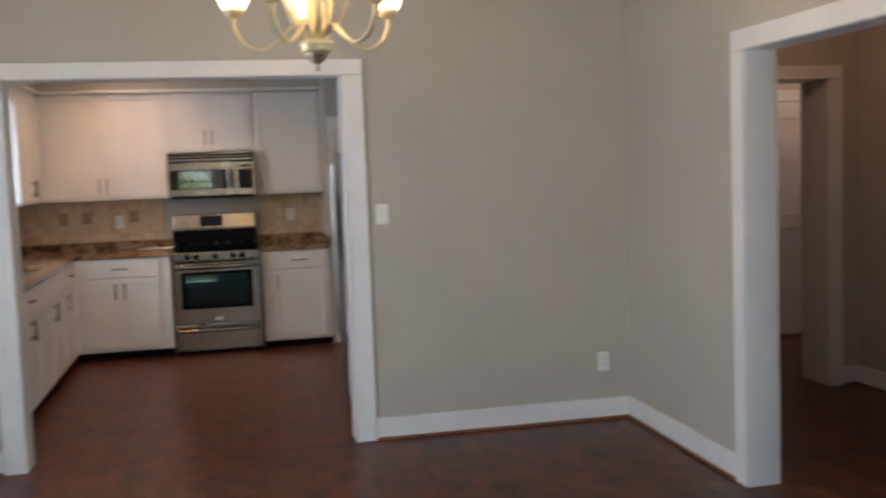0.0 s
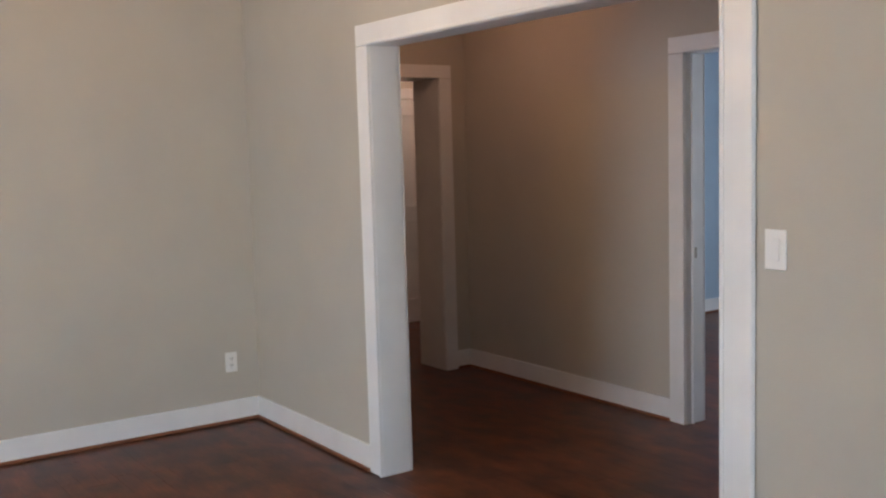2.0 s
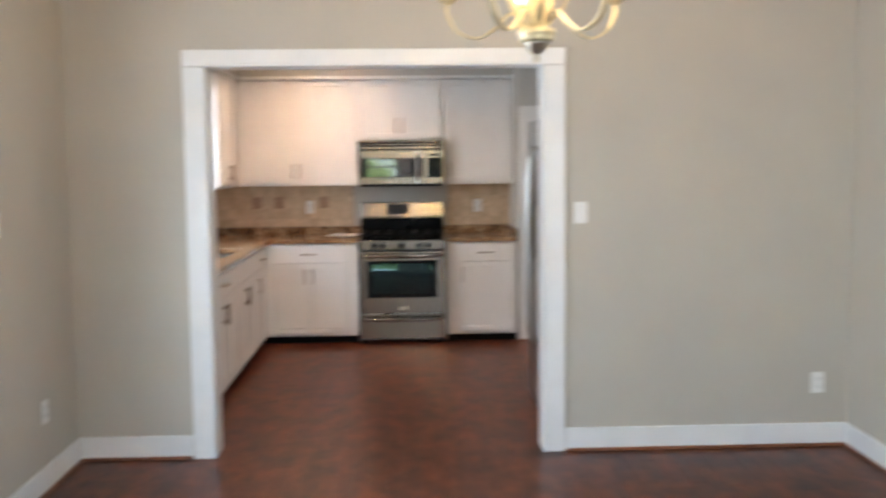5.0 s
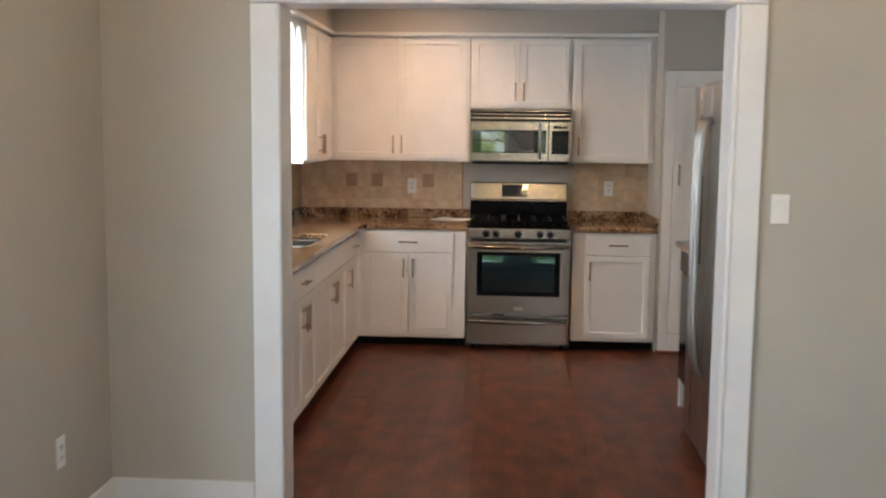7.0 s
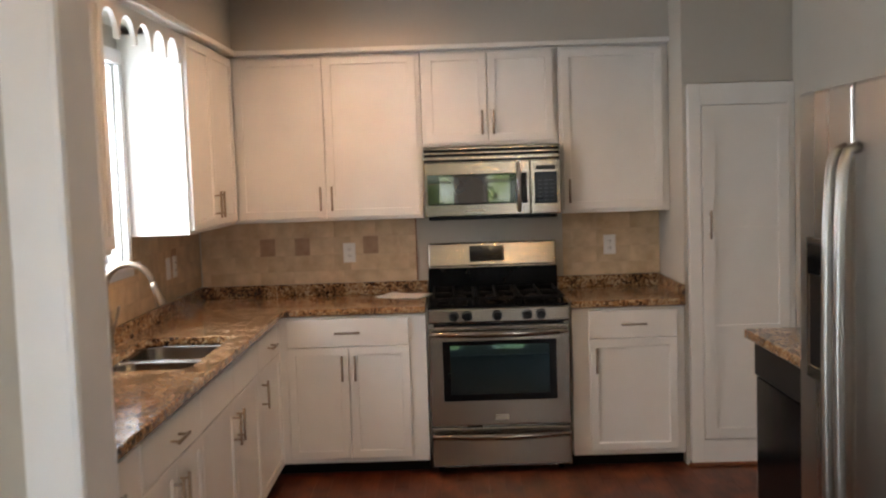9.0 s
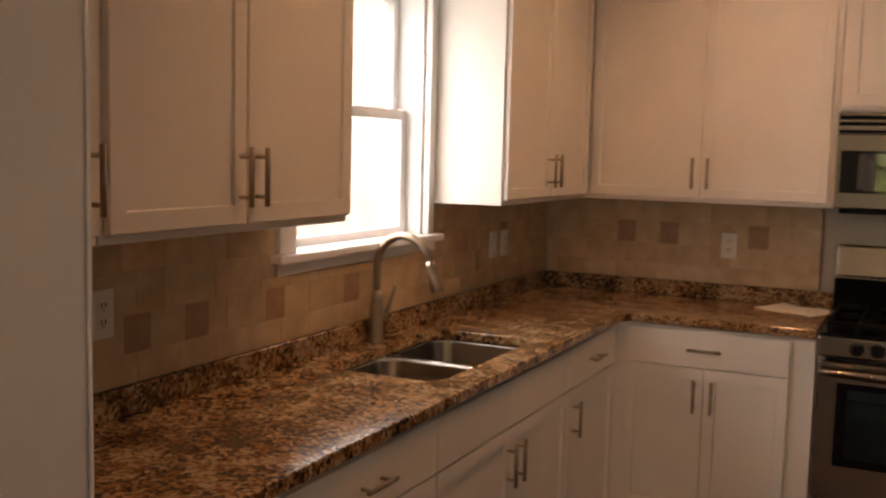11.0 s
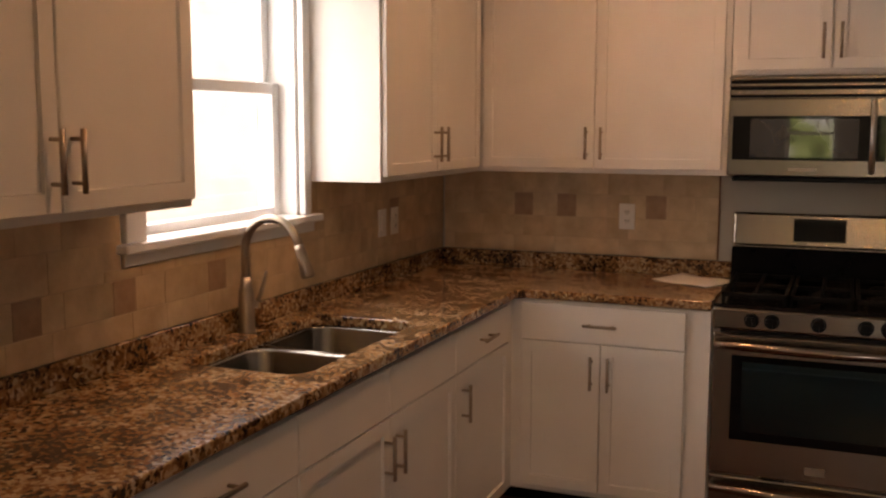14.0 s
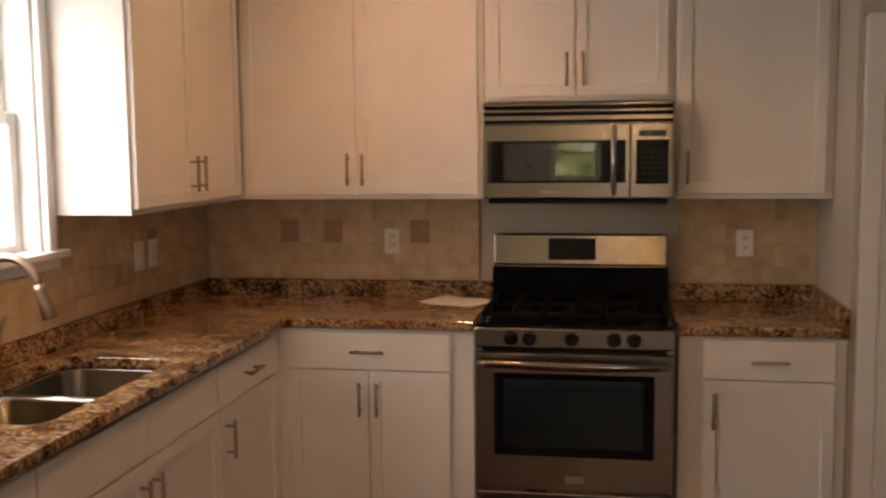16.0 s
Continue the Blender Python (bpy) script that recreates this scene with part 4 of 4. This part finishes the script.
part("window_surround", boxes((0.018, 0.572, -0.4035, -0.399, 1.442, 1.612), bevel=0.001), "dark_glass", md, "black glass door surround")
part("window", boxes((0.085, 0.475, -0.4050, -0.403, 1.452, 1.600), bevel=0.0005), "grey_mesh", md, "grey screened window")
bm = bmesh.new()
tube(bm, [(0.525, -0.399, 1.40), (0.525, -0.438, 1.412), (0.525, -0.444, 1.53), (0.525, -0.438, 1.655), (0.525, -0.399, 1.667)], 0.0105, n=12)
part("handle", bm, "steel_upright", md, "upright steel bar handle")
part("badge", boxes((0.23, 0.33, -0.4015, -0.399, 1.402, 1.412)), "nickel", md)
mc = part("control_panel", boxes((0.591, mwd, -0.40, -0.361, 1.38, 1.678), bevel=0.004), "steel", mw)
part("keypad", boxes((0.612, 0.738, -0.4035, -0.399, 1.437, 1.612), bevel=0.001), "black_enamel", mc, "black glass keypad")
part("display", boxes((0.622, 0.728, -0.4035, -0.399, 1.625, 1.648), bevel=0.001), "dark_glass", mc)
bs = [(0.632 + 0.034 * i, 0.654 + 0.034 * i, -0.4042, -0.403, 1.452 + 0.022 * k, 1.458 + 0.022 * k) for i in range(3) for k in range(6)]
part("key_legend", boxes(*bs), "black_plastic", mc, "small grey key markings")

# ---- fridge ----
FX, FY = 1.205, -3.772
fr = thing("fridge", "stainless steel side-by-side fridge with a water dispenser", "fridge", pose(FX, FY, 0))
part("body", boxes((0.065, 0.745, 0, 0.885, 0.02, 1.812), bevel=0.006), "black_plastic", fr, "dark grey fridge cabinet")
d1 = part("door", boxes((0.0, 0.06, 0.002, 0.469, 0.10, 1.825), bevel=0.012, seg=3), "steel_upright", fr)
d2 = part("door", boxes((0.0, 0.06, 0.475, 0.883, 0.10, 1.825), bevel=0.012, seg=3), "steel_upright", fr)
part("kick_grille", boxes((0.04, 0.065, 0.01, 0.875, 0.02, 0.095)), "black_plastic", fr)
for d_, yy in ((d1, 0.430), (d2, 0.514)):
    bm = bmesh.new()
    tube(bm, [(-0.002, yy, 1.655), (-0.03, yy, 1.645), (-0.043, yy, 1.60), (-0.052, yy, 1.45), (-0.056, yy, 1.10), (-0.052, yy, 0.72), (-0.043, yy, 0.56), (-0.03, yy, 0.50), (-0.002, yy, 0.485)], [0.016, 0.0145, 0.0145, 0.0145, 0.0145, 0.0145, 0.0145, 0.0145, 0.014], n=14)
    part("handle", bm, "steel_upright", d_, "long bowed steel door handle")
part("dispenser_frame", boxes((-0.008, 0.002, 0.60, 0.80, 0.98, 1.02), (-0.008, 0.002, 0.60, 0.80, 1.36, 1.40), (-0.008, 0.002, 0.60, 0.62, 1.02, 1.36), (-0.008, 0.002, 0.78, 0.80, 1.02, 1.36), bevel=0.003), "steel", d2)
part("dispenser_panel", boxes((-0.004, 0.001, 0.62, 0.78, 1.02, 1.36)), "black_plastic", d2, "black dispenser recess")
part("dispenser_controls", boxes((-0.011, -0.002, 0.615, 0.785, 1.29, 1.385), bevel=0.003), "dark_glass", d2)

# ---- dishwasher ----
dwx = thing("dishwasher", "black front-loading dishwasher under the worktop", "dishwasher", pose(1.305, -2.72, 0.065))
part("body", boxes((0.045, 0.62, 0.0, 0.60, 0.09, 0.874)), "black_plastic", dwx)
part("door", boxes((0.0, 0.044, 0.003, 0.597, 0.115, 0.735), bevel=0.005), "black_enamel", dwx)
part("control_strip", boxes((-0.008, 0.044, 0.003, 0.597, 0.742, 0.868), bevel=0.008, seg=2), "black_plastic", dwx)
part("kick_plate", boxes((0.05, 0.07, 0.003, 0.597, -0.065, 0.09)), "black_plastic", dwx)
for p, q in ((-2.862, -2.735), (-2.115, -2.075)):
    solo("end_panel", boxes((1.32, KE, p, q, 0.0, 0.941), bevel=0.002), "cabinet_paint", "white painted end panel beside the dishwasher", "cabinet panel", group="end panels")


# ---- switches and sockets ----
def plate(name, m, rocker, label, category):
    """A wall plate in the local x-z plane, its back at y = 0."""
    t = thing(name, label, category, m, "wall plates")
    part("plate", boxes((-0.036, 0.036, -0.006, 0, -0.058, 0.058), bevel=0.003, seg=2), "plate_plastic", t)
    if rocker:
        part("rocker", boxes((-0.0165, 0.0165, -0.0105, -0.005, -0.033, 0.033), bevel=0.002), "plate_plastic", t)
    else:
        for z in (-0.020, 0.020):
            s = part("socket", boxes((-0.016, 0.016, -0.0085, -0.005, z - 0.014, z + 0.014), bevel=0.003, seg=2), "plate_plastic", t)
            part("slot", boxes((-0.0075, -0.0045, -0.0095, -0.008, z - 0.002, z + 0.008), (0.0045, 0.0075, -0.0095, -0.008, z - 0.002, z + 0.008), (-0.002, 0.002, -0.0095, -0.008, z - 0.010, z - 0.006)), "black_plastic", s)
    return t


plate("light_switch", pose(1.357, DN, 1.302), True, "white rocker light switch on the greige wall", "switch")
plate("wall_socket", pose(2.668, DN, 0.353), False, "white wall socket above the baseboard", "socket")
plate("light_switch", pose(DE, -7.575, 1.238, 0, 0, -90), True, "white rocker light switch beside the hall opening", "switch")
plate("wall_socket", pose(DW, -4.42, 0.39, 0, 0, 90), False, "white wall socket above the baseboard", "socket")
plate("light_switch", pose(DW, -4.90, 1.33, 0, 0, 90), True, "white rocker light switch beside the glazed doors", "switch")
TF = -0.011
plate("wall_socket", pose(-0.466, TF, 1.167), False, "white wall socket on the tiled splashback", "socket")
plate("wall_socket", pose(1.085, TF, 1.167), False, "white wall socket on the tiled splashback", "socket")
plate("wall_socket", pose(KW - TF, -3.005, 1.172, 0, 0, 90), False, "white wall socket on the tiled splashback", "socket")
plate("light_switch", pose(KW - TF, -0.702, 1.166, 0, 0, 90), True, "white rocker switch on the tiled splashback", "switch")
plate("wall_socket", pose(KW - TF, -0.58, 1.166, 0, 0, 90), False, "white wall socket on the tiled splashback", "socket")

# a sheet of paper on the worktop
bm = bmesh.new()
n = 8
grid = [[bm.verts.new((-0.105 + 0.21 * i / n, -0.14 + 0.28 * k / n, 0.002 + 0.006 * (i / n) ** 3 + 0.003 * math.sin(k * 0.9))) for i in range(n + 1)] for k in range(n + 1)]
for k in range(n):
    for i in range(n):
        bm.faces.new((grid[k][i], grid[k][i + 1], grid[k + 1][i + 1], grid[k + 1][i])).smooth = True
sheet = solo("paper_sheet", bm, "paper", "white sheet of paper lying on the worktop", "paper", pose(-0.14, -0.18, CT + 0.001, 0, 0, 62))
sm = sheet.modifiers.new("thickness", 'SOLIDIFY')
sm.thickness = 0.001

# ---- chandelier ----
CX, CY, CZ = 0.785, -6.5, 1.853
ch_ = thing("chandelier", "five-arm scrolled metal chandelier with lit white glass shades", "chandelier", pose(CX, CY, CZ, 0, 0, 20))
bm = bmesh.new()
lathe(bm, [(0.0, 0.0), (0.006, 0.002), (0.0085, 0.009), (0.0085, 0.016), (0.006, 0.021), (0.014, 0.026), (0.024, 0.036), (0.033, 0.050), (0.036, 0.056), (0.0, 0.057)], n=24)
part("finial", bm, "finial_metal", ch_, "dark turned metal finial")
bm = bmesh.new()
lathe(bm, [(0.0, 0.0575), (0.044, 0.0575), (0.050, 0.064), (0.046, 0.069), (0.051, 0.074), (0.053, 0.083), (0.050, 0.090), (0.034, 0.094), (0.03, 0.12), (0.028, 0.2), (0.02, 0.23), (0.014, 0.3), (0.012, 0.52), (0.02, 0.53), (0.02, 0.55), (0.005, 0.56), (0.005, CEIL - CZ - 0.03)], n=20)
part("stem", bm, "chandelier_metal", ch_)
bm = bmesh.new()
lathe(bm, [(0.0, -0.03), (0.02, -0.03), (0.055, -0.012), (0.062, 0.0)], (0, 0, CEIL - CZ), n=24)
part("canopy", bm, "chandelier_metal", ch_)
SHADE = [(0.022, 0.0), (0.034, 0.006), (0.046, 0.03), (0.053, 0.06), (0.056, 0.09), (0.062, 0.112), (0.060, 0.113), (0.053, 0.09), (0.043, 0.03), (0.018, 0.006)]


def ribbon(bm, pts, width, thick, ang):
    """A flat metal strip bent in the upright plane through the stem at the angle ang."""
    c, s = math.cos(ang), math.sin(ang)
    ring = []
    for i, (r, z) in enumerate(pts):
        p0, p1 = pts[max(i - 1, 0)], pts[min(i + 1, len(pts) - 1)]
        dr_, dz_ = p1[0] - p0[0], p1[1] - p0[1]
        ln = math.hypot(dr_, dz_)
        nr, nz = -dz_ / ln * thick / 2, dr_ / ln * thick / 2
        row = []
        for side, sg in ((-1, -1), (1, -1), (1, 1), (-1, 1)):
            rr, zz, w = r + sg * nr, z + sg * nz, side * width / 2
            row.append(bm.verts.new((rr * c - w * s, rr * s + w * c, zz)))
        ring.append(row)
    for a, b in zip(ring, ring[1:]):
        for k in range(4):
            bm.faces.new((a[k], a[(k + 1) % 4], b[(k + 1) % 4], b[k]))
    bm.faces.new(ring[0][::-1])
    bm.faces.new(ring[-1])
    bmesh.ops.recalc_face_normals(bm, faces=bm.faces[:])


def curve_pts(ctrl, n=8):
    """A smooth line through control points."""
    out = []
    for i in range(len(ctrl) - 1):
        p = [Vector(ctrl[max(0, min(len(ctrl) - 1, i + k))]) for k in (-1, 0, 1, 2)]
        for j in range(n):
            t = j / n
            v = 0.5 * ((2 * p[1]) + (p[2] - p[0]) * t + (2 * p[0] - 5 * p[1] + 4 * p[2] - p[3]) * t * t + (-p[0] + 3 * p[1] - 3 * p[2] + p[3]) * t ** 3)
            out.append((v[0], v[1]))
    out.append(tuple(ctrl[-1]))
    return out


for k in range(5):
    a = 2 * math.pi * k / 5
    bm = bmesh.new()
    ribbon(bm, curve_pts([(0.03, 0.10), (0.07, 0.135), (0.11, 0.10), (0.165, 0.072), (0.222, 0.095), (0.248, 0.14), (0.248, 0.168)]), 0.02, 0.006, a)
    arm = part("arm", bm, "chandelier_metal", ch_, "flat scrolled metal arm")
    bm = bmesh.new()
    ribbon(bm, curve_pts([(0.028, 0.11), (0.07, 0.14), (0.098, 0.21), (0.10, 0.30), (0.07, 0.40), (0.03, 0.47), (0.012, 0.51)]), 0.018, 0.006, a + math.pi / 5)
    part("scroll", bm, "chandelier_metal", ch_, "upright scrolled metal strip")
    c = (0.248 * math.cos(a), 0.248 * math.sin(a), 0.168)
    bm = bmesh.new()
    lathe(bm, [(0.0, 0.0), (0.012, 0.0), (0.028, 0.012), (0.032, 0.022), (0.03, 0.028), (0, 0.028)], c, n=18)
    part("cup", bm, "chandelier_metal", arm)
    bm = bmesh.new()
    lathe(bm, SHADE, (c[0], c[1], c[2] + 0.024), n=24)
    part("shade", bm, "shade_glass", arm, "glowing white glass bell shade")
    w = pose(CX, CY, CZ, 0, 0, 20) @ Vector((c[0], c[1], c[2] + 0.155))
    point("chandelier_bulb", w, 13.5, (1.0, 0.62, 0.25), 0.03)

# recessed kitchen ceiling lamps
for cx, cy in CANS:
    kl = thing("recessed_lamp", "round recessed ceiling lamp with a white ring, lit", "ceiling lamp", pose(cx, cy, CEIL), "kitchen ceiling lamps")
    bm = bmesh.new()
    lathe(bm, [(0.095, 0.0), (0.095, -0.004), (0.08, -0.007), (0.072, -0.004), (0.072, 0.0)], n=32)
    part("ring", bm, "trim_paint", kl)
    bm = bmesh.new()
    lathe(bm, [(0.071, -0.002), (0.0, -0.0025)], n=24)
    part("lens", bm, "shade_glass", kl)


# ---- splashback tiles ----
def tiled(name, axis, face, sign, a0, a1, z0, z1, seed, dark, skip=()):
    """Tumbled stone tiles on a mortar bed. dark: (row, place) of the darker ones; skip: a rectangle left free."""
    rng = random.Random(seed)
    f0, f1 = sorted((face, face + sign * 0.0095))
    spans = [(a0, skip[0], z0, z1), (skip[0], skip[1], z0, skip[2]), (skip[1], a1, z0, z1)] if skip else [(a0, a1, z0, z1)]
    bed = structure(name, boxes(*[(f0, f1, p, q, lo, hi) if axis == 'x' else (p, q, f0, f1, lo, hi) for p, q, lo, hi in spans]), "tile_grout", "beige tumbled stone splashback with darker accent tiles", "splashback")
    rows = [(z0, 1.062), (1.064, 1.157), (1.159, 1.262), (1.264, z1)]
    meshes = {}
    for r, (lo, hi) in enumerate(rows):
        cuts = {p for rr, p in dark if rr == r}
        a = a0 + (0.0 if r % 2 else 0.05)
        starts = [a0] if a > a0 else []
        while a < a1:
            starts.append(a)
            a += rng.choice((0.098, 0.15, 0.2) if r else (0.15, 0.2, 0.3))
        for p in cuts:
            starts = [s for s in starts if not (p - 0.045 < s < p + 0.135)] + [p, p + 0.09]
        starts = sorted(starts) + [a1]
        for p, q in zip(starts, starts[1:]):
            if q - p < 0.02:
                continue
            top = hi
            if skip and p < skip[1] and q > skip[0] and lo + 0.02 < skip[2] < hi:
                top = skip[2]
            elif skip and p < skip[1] and q > skip[0] and hi > skip[2]:
                if q - 0.02 > skip[0] > p + 0.02:
                    q = skip[0]
                elif p + 0.02 < skip[1] < q - 0.02:
                    p = skip[1]
                else:
                    continue
            w, h = round(q - p - 0.0012, 4), round(top - lo - 0.0002, 4)
            is_dark = any(abs(p - c) < 0.002 for c in cuts)
            key = (w, h, is_dark, rng.randrange(3))
            if key not in meshes:
                t = 0.0105 + 0.0002 * key[3]
                bm = boxes((0, w, -t, -0.003, 0, h), bevel=0.0008)
                me = bpy.data.meshes.new("tile")
                bm.to_mesh(me)
                bm.free()
                me.materials.append(M["travertine_dark" if is_dark else "travertine"])
                meshes[key] = me
            o = new("tile", meshes[key])
            o.parent = bed
            o.matrix_basis = pose(p + 0.0006, face, lo, 0, 0, 0) if axis == 'y' else pose(face, p + 0.0006, lo, 0, 0, 90)


Z0, Z1 = CT + 0.074, 1.371
tiled("splashback_north_1", 'y', KN, -1, -1.352, -0.068, Z0, Z1, 5, [(2, -0.999), (2, -0.792), (2, -0.383)])
tiled("splashback_north_2", 'y', KN, -1, 0.807, 1.383, Z0, Z1, 6, [])
tiled("splashback_west", 'x', KW, 1, -3.786, -0.014, Z0, Z1, 7, [(1, -2.71), (1, -2.36), (1, -1.93), (2, -0.62), (1, -2.93)], (WY0 - 0.098, WY1 + 0.078, WZ0 - 0.054))


bm = boxes((-0.0675, -0.0615, -0.012, KN - 0.001, Z0, Z1), bevel=0.001)
structure("trim_tile_edge", bm, "shoe_wood", "thin brown edge strip at the end of the tiling", "trim")


# ---- floor boards ----
def boards():
    rng = random.Random(11)
    bw = 0.0835
    verts, faces, singles, shared = [], [], [], {}
    floor_ob = bpy.data.objects["floor"]
    x = DW - 0.1
    while x < 8.0:
        y = DS - rng.uniform(0, 0.8)
        while y < -0.01:
            ln = rng.choice((0.45, 0.6, 0.75, 0.9, 1.2))
            y1 = min(y + ln, 0.0)
            if y1 > DS:
                if -0.8 < x < 1.35 and -6.4 < y and y1 < -0.4 and len(singles) < 300:
                    singles.append((x, y, y1 - y))
                else:
                    g = 0.0002
                    i = len(verts)
                    z = rng.uniform(-0.0006, 0)
                    a, b, c, d = x + g, x + bw - g, y + g, y1 - g
                    verts += [(a, c, -0.012), (b, c, -0.012), (b, d, -0.012), (a, d, -0.012)]
                    verts += [(a + 0.0004, c + 0.0004, z), (b - 0.0004, c + 0.0004, z), (b - 0.0004, d - 0.0004, z), (a + 0.0004, d - 0.0004, z)]
                    faces += [(i + 4, i + 5, i + 6, i + 7), (i, i + 1, i + 5, i + 4), (i + 1, i + 2, i + 6, i + 5), (i + 2, i + 3, i + 7, i + 6), (i + 3, i, i + 4, i + 7)]
            y = y1
        x += bw
    me = bpy.data.meshes.new("floor_boards")
    me.from_pydata(verts, [], faces)
    me.materials.append(M["floor_boards_far"])
    o = new("floor_boards", me)
    o.parent = floor_ob
    tagged(o, "dark reddish-brown hardwood strips", kind="stuff")
    for x, y, ln in singles:
        key = round(ln, 2)
        if key not in shared:
            bm = boxes((0.0002, bw - 0.0002, 0.0002, ln - 0.0002, -0.012, 0.0), bevel=0.0004)
            m2 = bpy.data.meshes.new("floor_board")
            bm.to_mesh(m2)
            bm.free()
            m2.materials.append(M["floor_board"])
            shared[key] = m2
        b = new("floor_board", shared[key])
        b.parent = floor_ob
        b.matrix_basis = pose(x, y, rng.uniform(-0.0006, 0))


boards()
